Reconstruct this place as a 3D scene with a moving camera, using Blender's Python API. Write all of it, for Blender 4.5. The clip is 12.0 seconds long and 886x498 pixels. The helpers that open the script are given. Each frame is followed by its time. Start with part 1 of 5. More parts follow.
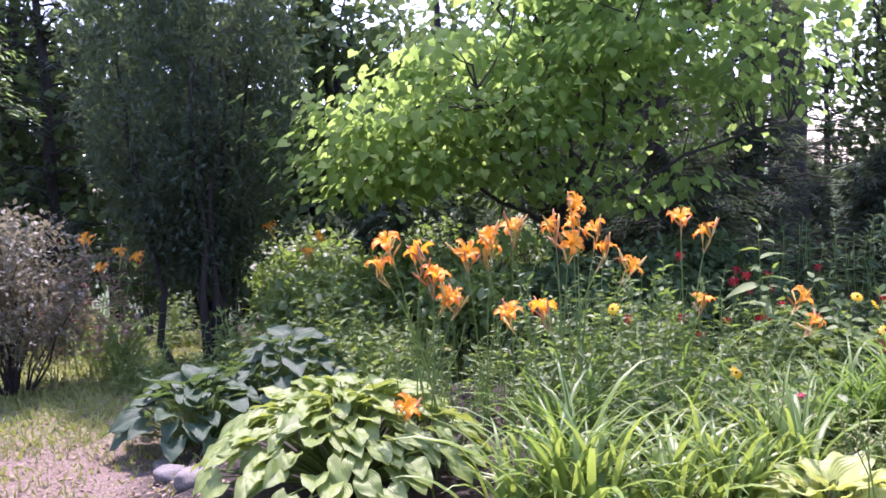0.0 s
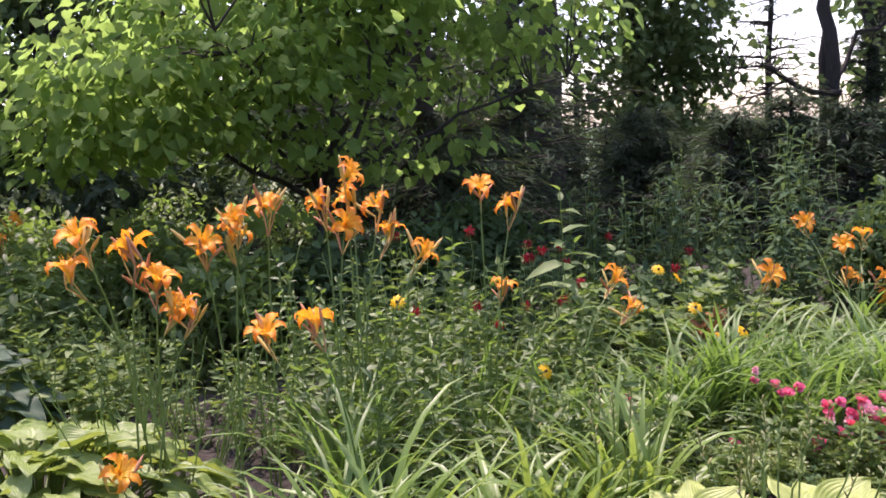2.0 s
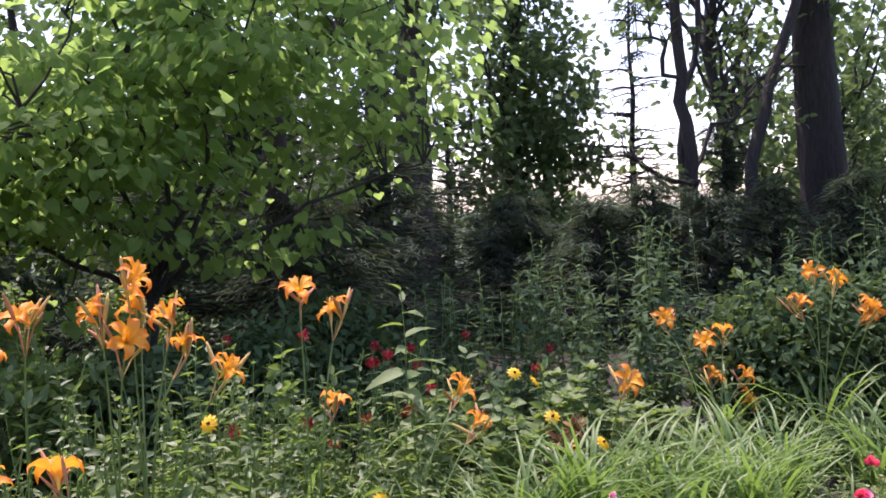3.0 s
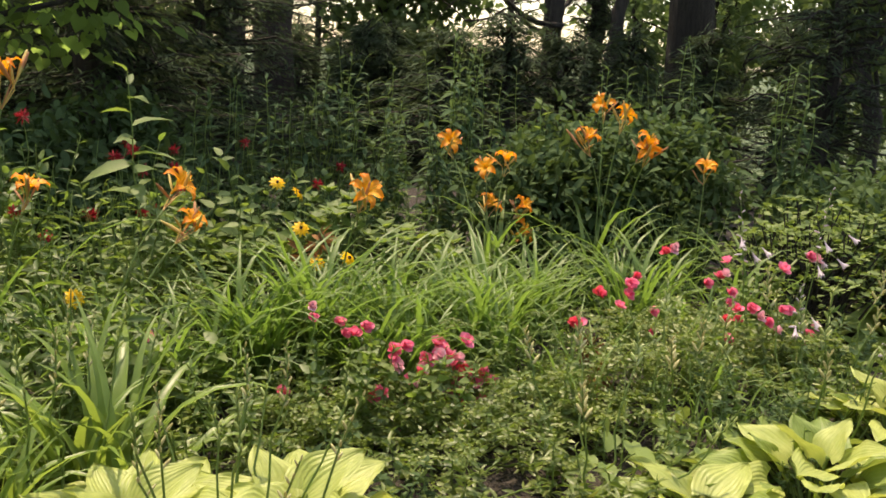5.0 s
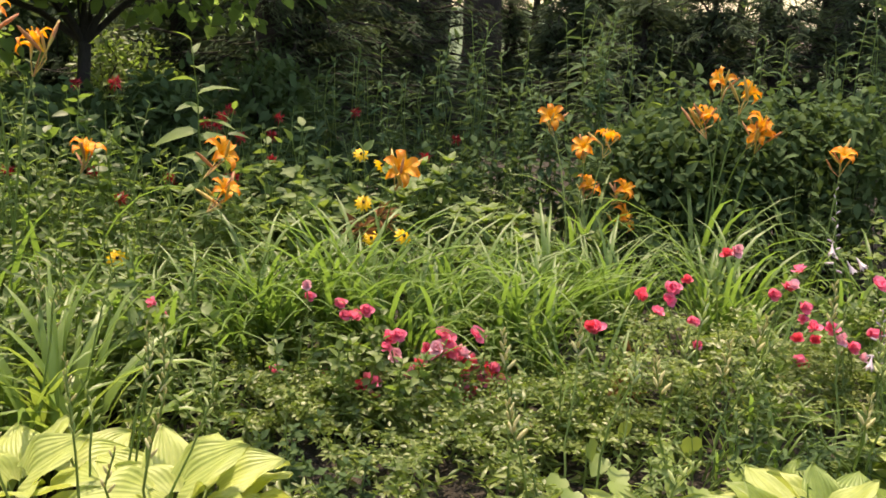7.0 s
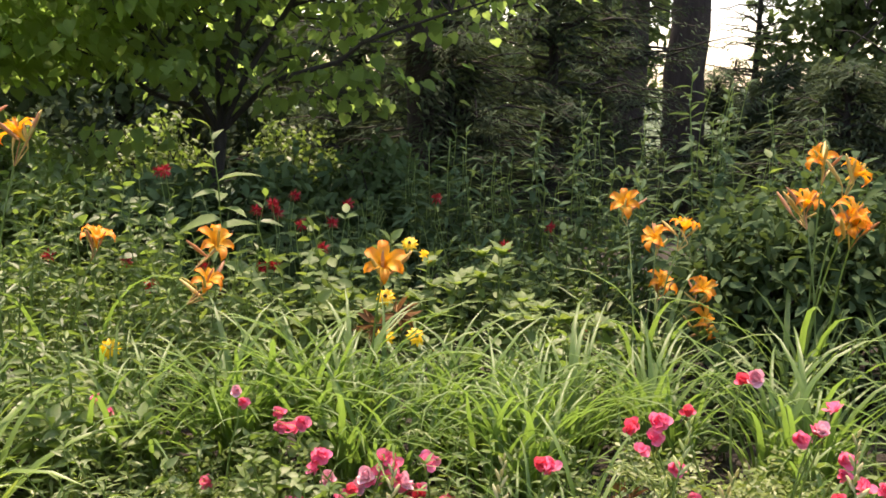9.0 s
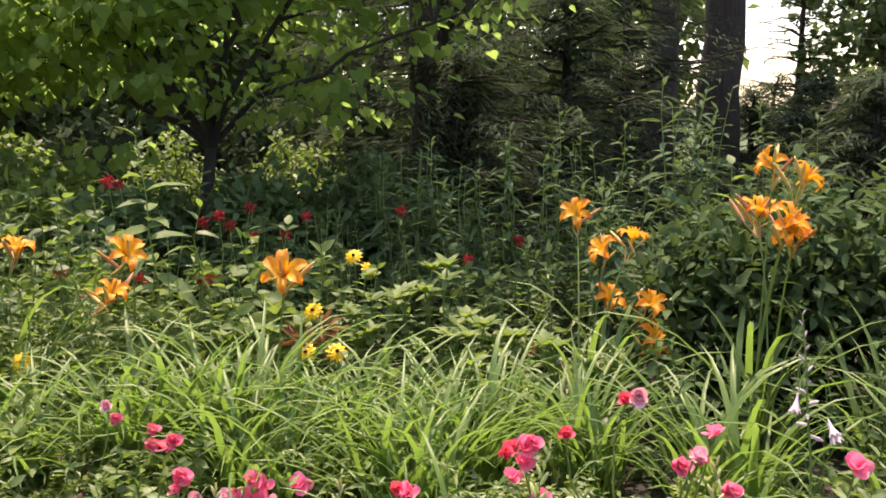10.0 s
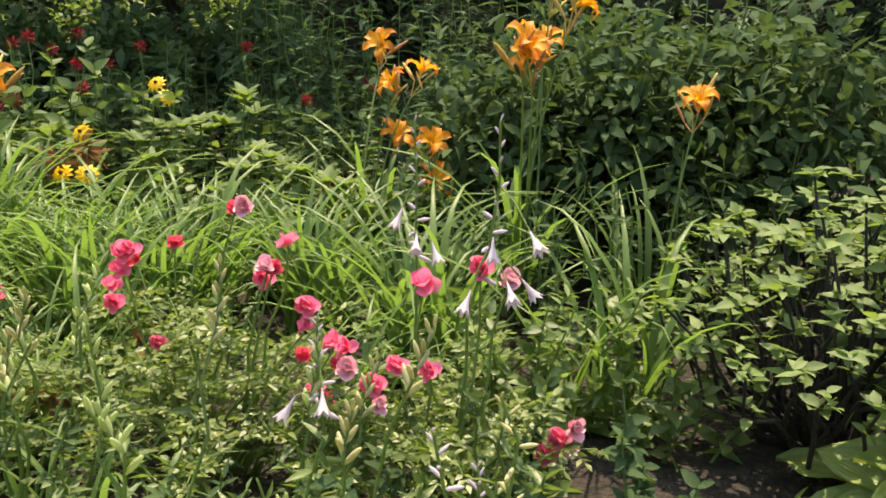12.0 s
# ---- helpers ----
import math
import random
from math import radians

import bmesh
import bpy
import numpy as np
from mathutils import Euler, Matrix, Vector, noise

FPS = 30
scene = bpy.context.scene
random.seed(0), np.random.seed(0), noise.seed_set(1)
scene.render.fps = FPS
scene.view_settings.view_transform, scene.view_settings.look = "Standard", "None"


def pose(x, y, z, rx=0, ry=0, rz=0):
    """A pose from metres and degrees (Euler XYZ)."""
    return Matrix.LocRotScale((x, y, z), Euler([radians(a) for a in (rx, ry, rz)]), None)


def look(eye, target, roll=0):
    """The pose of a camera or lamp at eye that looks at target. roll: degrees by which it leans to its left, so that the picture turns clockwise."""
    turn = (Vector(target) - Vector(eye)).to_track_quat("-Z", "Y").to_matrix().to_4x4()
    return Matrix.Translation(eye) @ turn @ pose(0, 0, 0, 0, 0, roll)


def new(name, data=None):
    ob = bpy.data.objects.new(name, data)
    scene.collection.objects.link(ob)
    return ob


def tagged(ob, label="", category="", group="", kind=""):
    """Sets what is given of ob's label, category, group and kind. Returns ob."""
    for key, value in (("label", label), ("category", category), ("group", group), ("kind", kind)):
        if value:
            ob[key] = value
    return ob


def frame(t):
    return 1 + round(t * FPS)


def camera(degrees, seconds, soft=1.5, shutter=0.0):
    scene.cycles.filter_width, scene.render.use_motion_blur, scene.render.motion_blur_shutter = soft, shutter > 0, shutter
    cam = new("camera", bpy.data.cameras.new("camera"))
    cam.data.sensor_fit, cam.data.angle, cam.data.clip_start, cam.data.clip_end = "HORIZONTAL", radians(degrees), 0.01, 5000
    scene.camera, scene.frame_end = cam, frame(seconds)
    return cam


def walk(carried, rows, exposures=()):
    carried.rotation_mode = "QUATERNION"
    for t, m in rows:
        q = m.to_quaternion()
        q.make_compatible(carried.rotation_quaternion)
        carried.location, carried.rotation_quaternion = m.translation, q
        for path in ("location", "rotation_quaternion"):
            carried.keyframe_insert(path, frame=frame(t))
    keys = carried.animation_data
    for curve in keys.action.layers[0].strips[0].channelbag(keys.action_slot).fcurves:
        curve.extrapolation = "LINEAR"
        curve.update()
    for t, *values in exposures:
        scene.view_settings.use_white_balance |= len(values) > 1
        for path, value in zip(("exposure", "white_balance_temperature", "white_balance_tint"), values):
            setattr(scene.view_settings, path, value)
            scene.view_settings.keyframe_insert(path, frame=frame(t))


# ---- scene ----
cam = camera(54.3, 12.0, soft=1.7)

PATH = [
    (0, (0.065, 0.047, 1.557), (0.061, 2.04, 1.391), -2.3),
    (0.5, (0.095, 0.422, 1.554), (0.346, 2.393, 1.328), -2.7),
    (1, (0.102, 0.659, 1.542), (0.5, 2.597, 1.244), -2.5),
    (1.5, (0.094, 0.901, 1.553), (0.51, 2.835, 1.265), -2.7),
    (2, (0.151, 1.063, 1.531), (0.693, 2.969, 1.264), -2.7),
    (2.5, (0.316, 1.261, 1.584), (1.02, 3.13, 1.483), -1.5),
    (3, (0.494, 1.406, 1.558), (1.303, 3.233, 1.472), -2.5),
    (3.2, (0.546, 1.459, 1.524), (1.398, 3.264, 1.405), -2.0),
    (4.8, (1.06, 1.445, 1.381), (2.067, 3.121, 0.959), 3.5),
    (5, (1.125, 1.399, 1.374), (2.143, 3.062, 0.931), 3.5),
    (5.5, (1.295, 1.361, 1.32), (2.324, 3.003, 0.826), 4.9),
    (6, (1.525, 1.372, 1.314), (2.48, 3.061, 0.827), 6.5),
    (6.5, (1.673, 1.337, 1.336), (2.457, 3.099, 0.806), 5.2),
    (7, (1.869, 1.303, 1.421), (2.376, 3.16, 0.877), 3.3),
    (7.5, (2.092, 1.377, 1.467), (2.383, 3.299, 0.996), 0.9),
    (7.7, (2.184, 1.423, 1.473), (2.406, 3.363, 1.04), 0.3),
    (9.3, (2.861, 1.632, 1.374), (2.788, 3.595, 1.0), 1.3),
    (9.5, (2.95, 1.674, 1.351), (2.859, 3.638, 0.985), 1.3),
    (10, (3.183, 1.757, 1.355), (3.004, 3.722, 1.024), 0.3),
    (10.5, (3.408, 1.794, 1.315), (3.135, 3.738, 0.931), 1.0),
    (11, (3.612, 1.803, 1.275), (3.264, 3.711, 0.785), 3.6),
    (11.5, (3.846, 1.89, 1.22), (3.519, 3.784, 0.667), 4.2),
    (12, (4.052, 1.993, 1.178), (3.809, 3.886, 0.581), 2.7),
]
EXPOSURES = [(0, 2.3, 6050, 48), (1, 1.82, 6900, 38), (2.1, 1.8, 6750, 36), (2.5, 1.88, 6400, 40), (3.2, 1.7, 6650, 37), (4.8, 1.55, 9000, 17), (6.5, 1.72, 9050, 16), (7.7, 1.85, 8700, 20), (9.3, 2.02, 8350, 24), (11, 1.98, 8450, 22), (12, 1.86, 8600, 12)]
walk(cam, [(t, look(eye, target, roll)) for t, eye, target, roll in PATH], EXPOSURES)

# ---- light: hazy summer noon, sun high ahead of the walk ----
SUN_EL, SUN_AZ = radians(71), radians(-8)
world = bpy.data.worlds.new("sky")
scene.world = world
world.use_nodes = True
wn = world.node_tree
sky = wn.nodes.new("ShaderNodeTexSky")
sky.sky_type, sky.sun_disc = "NISHITA", False
sky.sun_elevation, sky.sun_rotation = SUN_EL, SUN_AZ
sky.air_density, sky.dust_density, sky.ozone_density = 1.0, 1.5, 1.0
wn.links.new(sky.outputs[0], wn.nodes["Background"].inputs[0])
wn.nodes["Background"].inputs[1].default_value = 0.15
sun = new("sun", bpy.data.lights.new("sun", "SUN"))
sun.data.energy, sun.data.angle, sun.data.color = 2.1, radians(0.6), (1.0, 0.95, 0.86)
sun.matrix_world = look((math.sin(SUN_AZ) * math.cos(SUN_EL) * 30, math.cos(SUN_AZ) * math.cos(SUN_EL) * 30, math.sin(SUN_EL) * 30), (0, 0, 0))

rng = np.random.default_rng(7)


# ---- materials ----
def node_mat(name):
    m = bpy.data.materials.new(name)
    m.use_nodes = True
    return m, m.node_tree, m.node_tree.nodes["Principled BSDF"]


def leaf_mat(name, dark, light, through_col, rough=0.45, thin=0.35, scale=9.0, relief=0.15, old=None, ribs=0, base=None):
    """A leaf: varied from blade to blade and within it, light passing through."""
    m, t, p = node_mat(name)
    geo = t.nodes.new("ShaderNodeNewGeometry")
    tex = t.nodes.new("ShaderNodeTexCoord")
    n1 = t.nodes.new("ShaderNodeTexNoise")
    n1.inputs["Scale"].default_value, n1.inputs["Detail"].default_value = scale, 4
    t.links.new(tex.outputs["Object"], n1.inputs["Vector"])
    add = t.nodes.new("ShaderNodeMath")
    add.operation = "MULTIPLY_ADD"
    t.links.new(geo.outputs["Random Per Island"], add.inputs[0])
    add.inputs[1].default_value = 0.5
    half = t.nodes.new("ShaderNodeMath")
    half.operation = "MULTIPLY_ADD"
    t.links.new(n1.outputs["Fac"], half.inputs[0])
    half.inputs[1].default_value, half.inputs[2].default_value = 1.1, -0.42
    info = t.nodes.new("ShaderNodeObjectInfo")
    own = t.nodes.new("ShaderNodeMath")
    own.operation = "MULTIPLY_ADD"
    own.inputs[1].default_value = 0.22
    t.links.new(info.outputs["Random"], own.inputs[0])
    t.links.new(half.outputs[0], own.inputs[2])
    t.links.new(own.outputs[0], add.inputs[2])
    ramp = t.nodes.new("ShaderNodeValToRGB")
    ramp.color_ramp.elements[0].position, ramp.color_ramp.elements[1].position = 0.1, 0.9
    ramp.color_ramp.elements[0].color, ramp.color_ramp.elements[1].color = (*dark, 1), (*light, 1)
    if old:
        e = ramp.color_ramp.elements.new(0.985)
        e.color = (*old, 1)
    t.links.new(add.outputs[0], ramp.inputs[0])
    tone = ramp.outputs[0]
    if base:
        along = t.nodes.new("ShaderNodeAttribute")
        along.attribute_name = "along"
        span = t.nodes.new("ShaderNodeMapRange")
        span.inputs["From Min"].default_value, span.inputs["From Max"].default_value = 0.2, 0.65
        t.links.new(along.outputs["Fac"], span.inputs["Value"])
        fade = t.nodes.new("ShaderNodeMix")
        fade.data_type = "RGBA"
        fade.inputs[6].default_value = (*base, 1)
        t.links.new(span.outputs[0], fade.inputs[0])
        t.links.new(ramp.outputs[0], fade.inputs[7])
        tone = fade.outputs[2]
    t.links.new(tone, p.inputs["Base Color"])
    p.inputs["Roughness"].default_value = rough
    p.inputs["Specular IOR Level"].default_value = 0.45 if rough < 0.7 else 0.08
    n2 = t.nodes.new("ShaderNodeTexNoise")
    n2.inputs["Scale"].default_value, n2.inputs["Detail"].default_value = scale * 14, 3
    t.links.new(tex.outputs["Object"], n2.inputs["Vector"])
    bump = t.nodes.new("ShaderNodeBump")
    bump.inputs["Strength"].default_value, bump.inputs["Distance"].default_value = relief, 0.01
    t.links.new(n2.outputs["Fac"], bump.inputs["Height"])
    t.links.new(bump.outputs[0], p.inputs["Normal"])
    if ribs:
        across = t.nodes.new("ShaderNodeAttribute")
        across.attribute_name = "across"
        wave = t.nodes.new("ShaderNodeMath")
        wave.operation = "MULTIPLY"
        wave.inputs[1].default_value = ribs
        t.links.new(across.outputs["Fac"], wave.inputs[0])
        sine = t.nodes.new("ShaderNodeMath")
        sine.operation = "COSINE"
        t.links.new(wave.outputs[0], sine.inputs[0])
        vein = t.nodes.new("ShaderNodeBump")
        vein.inputs["Strength"].default_value, vein.inputs["Distance"].default_value = 0.3, 0.003
        t.links.new(sine.outputs[0], vein.inputs["Height"])
        t.links.new(bump.outputs[0], vein.inputs["Normal"])
        t.links.new(vein.outputs[0], p.inputs["Normal"])
    tr = t.nodes.new("ShaderNodeBsdfTranslucent")
    mixc = t.nodes.new("ShaderNodeMix")
    mixc.data_type, mixc.blend_type = "RGBA", "MULTIPLY"
    mixc.inputs[0].default_value = 0.35
    mixc.inputs[6].default_value = (*through_col, 1)
    t.links.new(tone, mixc.inputs[7])
    t.links.new(mixc.outputs[2], tr.inputs["Color"])
    mix = t.nodes.new("ShaderNodeMixShader")
    mix.inputs[0].default_value = thin
    t.links.new(p.outputs[0], mix.inputs[1])
    t.links.new(tr.outputs[0], mix.inputs[2])
    t.links.new(mix.outputs[0], t.nodes["Material Output"].inputs["Surface"])
    return m


def solid_mat(name, dark, light, rough=0.8, scale=8.0, relief=0.4, fine=60.0, stretch=(1, 1, 1), metal=0.0):
    m, t, p = node_mat(name)
    tex = t.nodes.new("ShaderNodeTexCoord")
    mp = t.nodes.new("ShaderNodeMapping")
    mp.inputs["Scale"].default_value = stretch
    t.links.new(tex.outputs["Object"], mp.inputs[0])
    n1 = t.nodes.new("ShaderNodeTexNoise")
    n1.inputs["Scale"].default_value, n1.inputs["Detail"].default_value = scale, 6
    n2 = t.nodes.new("ShaderNodeTexNoise")
    n2.inputs["Scale"].default_value, n2.inputs["Detail"].default_value = fine, 4
    for n in (n1, n2):
        t.links.new(mp.outputs[0], n.inputs["Vector"])
    mixn = t.nodes.new("ShaderNodeMath")
    mixn.operation = "MULTIPLY_ADD"
    t.links.new(n2.outputs["Fac"], mixn.inputs[0])
    mixn.inputs[1].default_value = 0.45
    sub = t.nodes.new("ShaderNodeMath")
    sub.operation = "MULTIPLY"
    sub.inputs[1].default_value = 0.6
    t.links.new(n1.outputs["Fac"], sub.inputs[0])
    t.links.new(sub.outputs[0], mixn.inputs[2])
    ramp = t.nodes.new("ShaderNodeValToRGB")
    ramp.color_ramp.elements[0].position, ramp.color_ramp.elements[1].position = 0.36, 0.68
    ramp.color_ramp.elements[0].color, ramp.color_ramp.elements[1].color = (*dark, 1), (*light, 1)
    t.links.new(mixn.outputs[0], ramp.inputs[0])
    t.links.new(ramp.outputs[0], p.inputs["Base Color"])
    p.inputs["Roughness"].default_value = rough
    p.inputs["Metallic"].default_value = metal
    bump = t.nodes.new("ShaderNodeBump")
    bump.inputs["Strength"].default_value, bump.inputs["Distance"].default_value = relief, 0.02
    t.links.new(mixn.outputs[0], bump.inputs["Height"])
    t.links.new(bump.outputs[0], p.inputs["Normal"])
    return m


M_redbud = leaf_mat("redbud_leaf", (0.075, 0.14, 0.04), (0.14, 0.22, 0.07), (0.48, 0.70, 0.17), 0.75, 0.6)
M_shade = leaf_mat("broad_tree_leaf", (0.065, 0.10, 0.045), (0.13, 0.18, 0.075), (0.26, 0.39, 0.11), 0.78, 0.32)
M_pine = leaf_mat("needle_and_shaded_brush", (0.032, 0.052, 0.032), (0.064, 0.094, 0.054), (0.22, 0.32, 0.12), 0.85, 0.22)
M_yew = leaf_mat("yew_needle", (0.035, 0.055, 0.04), (0.08, 0.115, 0.075), (0.28, 0.4, 0.16), 0.85, 0.28)
M_light = leaf_mat("pale_conifer", (0.08, 0.15, 0.05), (0.18, 0.28, 0.10), (0.5, 0.8, 0.2), 0.5, 0.4)
M_hosta = leaf_mat("hosta_leaf", (0.085, 0.15, 0.032), (0.24, 0.31, 0.085), (0.65, 0.8, 0.15), 0.42, 0.25, 6, 0.1, None, 34)
M_hosta_dark = leaf_mat("dark_hosta_leaf", (0.022, 0.052, 0.028), (0.05, 0.1, 0.046), (0.3, 0.5, 0.12), 0.58, 0.2, 6, 0.1, None, 34)
M_hosta_gold = leaf_mat("gold_hosta_leaf", (0.22, 0.29, 0.07), (0.44, 0.49, 0.17), (0.8, 0.88, 0.2), 0.45, 0.3, 6, 0.1, None, 34)
M_blade = leaf_mat("daylily_blade", (0.045, 0.1, 0.022), (0.135, 0.215, 0.05), (0.45, 0.75, 0.13), 0.45, 0.3, 5, 0.05, (0.42, 0.33, 0.10))
M_blade_pale = leaf_mat("pale_daylily_blade", (0.07, 0.135, 0.025), (0.175, 0.26, 0.06), (0.6, 0.8, 0.14), 0.4, 0.3, 5, 0.05, (0.5, 0.4, 0.14))
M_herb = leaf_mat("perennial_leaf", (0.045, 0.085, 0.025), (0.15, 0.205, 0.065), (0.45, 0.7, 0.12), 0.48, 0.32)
M_herb_dark = leaf_mat("dark_perennial_leaf", (0.035, 0.068, 0.03), (0.078, 0.122, 0.05), (0.25, 0.4, 0.1), 0.75, 0.18)
M_herb_lime = leaf_mat("pale_perennial_leaf", (0.06, 0.11, 0.03), (0.165, 0.23, 0.07), (0.5, 0.7, 0.13), 0.6, 0.3)
M_herb_soft = leaf_mat("soft_perennial_leaf", (0.04, 0.082, 0.038), (0.105, 0.16, 0.075), (0.26, 0.40, 0.13), 0.7, 0.25)
M_rose_leaf = leaf_mat("rose_leaf", (0.042, 0.085, 0.02), (0.21, 0.25, 0.075), (0.45, 0.65, 0.1), 0.36, 0.3, 12, 0.2, (0.3, 0.18, 0.06))
M_grey = leaf_mat("grey_shrub_leaf", (0.07, 0.08, 0.05), (0.15, 0.15, 0.1), (0.45, 0.42, 0.25), 0.5, 0.3)
M_plume = leaf_mat("pink_plume", (0.28, 0.14, 0.13), (0.42, 0.26, 0.22), (0.6, 0.35, 0.3), 0.7, 0.3)
M_stem = leaf_mat("green_stem", (0.085, 0.15, 0.04), (0.2, 0.28, 0.09), (0.5, 0.7, 0.2), 0.45, 0.3)
M_lily = leaf_mat("lily_petal", (0.86, 0.17, 0.012), (0.96, 0.35, 0.03), (1.0, 0.50, 0.04), 0.5, 0.45, 45, 0.15, None, 0, (0.9, 0.58, 0.06))
M_throat = leaf_mat("lily_throat", (0.85, 0.50, 0.04), (0.9, 0.62, 0.08), (1.0, 0.65, 0.06), 0.45, 0.3)
M_bud = leaf_mat("lily_bud", (0.40, 0.42, 0.12), (0.74, 0.46, 0.16), (0.8, 0.5, 0.1), 0.45, 0.2, 14)
M_spent = leaf_mat("spent_bud", (0.45, 0.18, 0.06), (0.6, 0.34, 0.2), (0.7, 0.3, 0.15), 0.6, 0.25, 14)
M_withered = leaf_mat("withered_petal", (0.10, 0.05, 0.025), (0.30, 0.16, 0.07), (0.4, 0.2, 0.08), 0.8, 0.25, 18)
M_rose = leaf_mat("rose_petal", (0.92, 0.085, 0.23), (0.97, 0.36, 0.53), (0.98, 0.38, 0.55), 0.55, 0.4, 20)
M_rose_coral = leaf_mat("coral_rose_petal", (0.86, 0.055, 0.13), (0.95, 0.2, 0.31), (0.98, 0.2, 0.25), 0.55, 0.4, 20)
M_rose_pale = leaf_mat("faded_rose_petal", (0.85, 0.40, 0.50), (0.93, 0.68, 0.72), (0.95, 0.5, 0.6), 0.5, 0.3, 20)
M_bee = leaf_mat("bee_balm_petal", (0.26, 0.008, 0.016), (0.44, 0.02, 0.034), (0.7, 0.05, 0.06), 0.5, 0.25, 20)
M_yellow = leaf_mat("yellow_ray", (0.88, 0.48, 0.002), (0.93, 0.62, 0.004), (1.0, 0.75, 0.05), 0.45, 0.3, 20)
M_cone = solid_mat("dark_cone", (0.02, 0.012, 0.006), (0.07, 0.04, 0.02), 0.8, 90)
M_lilac = leaf_mat("pale_lilac_bell", (0.46, 0.38, 0.48), (0.66, 0.60, 0.64), (0.85, 0.75, 0.85), 0.5, 0.35, 20)
M_straw = leaf_mat("dry_seedhead", (0.44, 0.42, 0.2), (0.64, 0.62, 0.36), (0.7, 0.65, 0.35), 0.6, 0.4)
M_pale_bud = leaf_mat("pale_green_bud", (0.38, 0.45, 0.18), (0.60, 0.66, 0.36), (0.7, 0.8, 0.35), 0.5, 0.45)
M_bark = solid_mat("bark", (0.014, 0.012, 0.01), (0.05, 0.041, 0.034), 0.9, 6, 0.9, 40, (4, 4, 0.7))
M_bark_brown = solid_mat("reddish_bark", (0.024, 0.017, 0.014), (0.06, 0.043, 0.036), 0.9, 6, 0.9, 40, (4, 4, 0.7))
M_stone = solid_mat("fieldstone", (0.09, 0.085, 0.075), (0.2, 0.185, 0.165), 0.85, 9, 0.5, 70)
M_chip = leaf_mat("bark_chip", (0.12, 0.085, 0.06), (0.3, 0.23, 0.17), (0.3, 0.2, 0.1), 0.85, 0.05, 20)
M_grassblade = leaf_mat("lawn_blade", (0.12, 0.15, 0.035), (0.3, 0.33, 0.105), (0.6, 0.7, 0.15), 0.5, 0.3, 3)
M_roof = solid_mat("roof_shingle", (0.10, 0.07, 0.06), (0.2, 0.14, 0.12), 0.85, 3, 0.5, 20, (1, 1, 6))
M_siding = solid_mat("house_siding", (0.35, 0.33, 0.30), (0.48, 0.45, 0.41), 0.7, 2, 0.3, 20, (1, 1, 8))
M_glass = solid_mat("dark_window", (0.02, 0.025, 0.03), (0.04, 0.05, 0.06), 0.08, 2, 0.0)


def ground_mat():
    """Soil in the bed, thin lawn and bark mulch on the walk, by patches."""
    m, t, p = node_mat("garden_ground")
    tex = t.nodes.new("ShaderNodeTexCoord")

    def noise_tex(scale, detail=6):
        n = t.nodes.new("ShaderNodeTexNoise")
        n.inputs["Scale"].default_value, n.inputs["Detail"].default_value = scale, detail
        t.links.new(tex.outputs["Object"], n.inputs["Vector"])
        return n.outputs["Fac"]

    def ramp(src, a, b, ca, cb):
        r = t.nodes.new("ShaderNodeValToRGB")
        r.color_ramp.elements[0].position, r.color_ramp.elements[1].position = a, b
        r.color_ramp.elements[0].color, r.color_ramp.elements[1].color = (*ca, 1), (*cb, 1)
        t.links.new(src, r.inputs[0])
        return r.outputs[0]

    def mix(fac, a, b):
        x = t.nodes.new("ShaderNodeMix")
        x.data_type = "RGBA"
        t.links.new(fac, x.inputs[0])
        t.links.new(a, x.inputs[6])
        t.links.new(b, x.inputs[7])
        return x.outputs[2]

    soil = ramp(noise_tex(40), 0.35, 0.7, (0.014, 0.011, 0.008), (0.055, 0.042, 0.032))
    mulch = ramp(noise_tex(55), 0.35, 0.68, (0.09, 0.066, 0.048), (0.25, 0.19, 0.145))
    turf = ramp(noise_tex(28), 0.35, 0.7, (0.085, 0.105, 0.03), (0.21, 0.23, 0.085))
    at3 = t.nodes.new("ShaderNodeAttribute")
    at3.attribute_name = "turf"
    both = t.nodes.new("ShaderNodeMath")
    both.operation = "MULTIPLY"
    t.links.new(at3.outputs["Fac"], both.inputs[0])
    t.links.new(ramp(noise_tex(2.2), 0.3, 0.45, (0.2, 0.2, 0.2), (1, 1, 1)), both.inputs[1])
    walkway = mix(both.outputs[0], mulch, turf)
    at = t.nodes.new("ShaderNodeAttribute")
    at.attribute_name = "bed"
    at2 = t.nodes.new("ShaderNodeAttribute")
    at2.attribute_name = "meadow"
    meadow = ramp(noise_tex(0.6), 0.35, 0.7, (0.035, 0.06, 0.02), (0.09, 0.13, 0.045))
    col = mix(at2.outputs["Fac"], mix(at.outputs["Fac"], walkway, soil), meadow)
    t.links.new(col, p.inputs["Base Color"])
    p.inputs["Roughness"].default_value = 0.95
    b = t.nodes.new("ShaderNodeBump")
    b.inputs["Strength"].default_value, b.inputs["Distance"].default_value = 0.8, 0.03
    t.links.new(noise_tex(70), b.inputs["Height"])
    t.links.new(b.outputs[0], p.inputs["Normal"])
    return m


M_ground = ground_mat()


# ---- geometry helpers ----
def unit(a):
    return a / np.maximum(np.linalg.norm(a, axis=-1, keepdims=True), 1e-9)


def smooth(a, b, v):
    s = np.clip((v - a) / (b - a), 0, 1)
    return s * s * (3 - 2 * s)


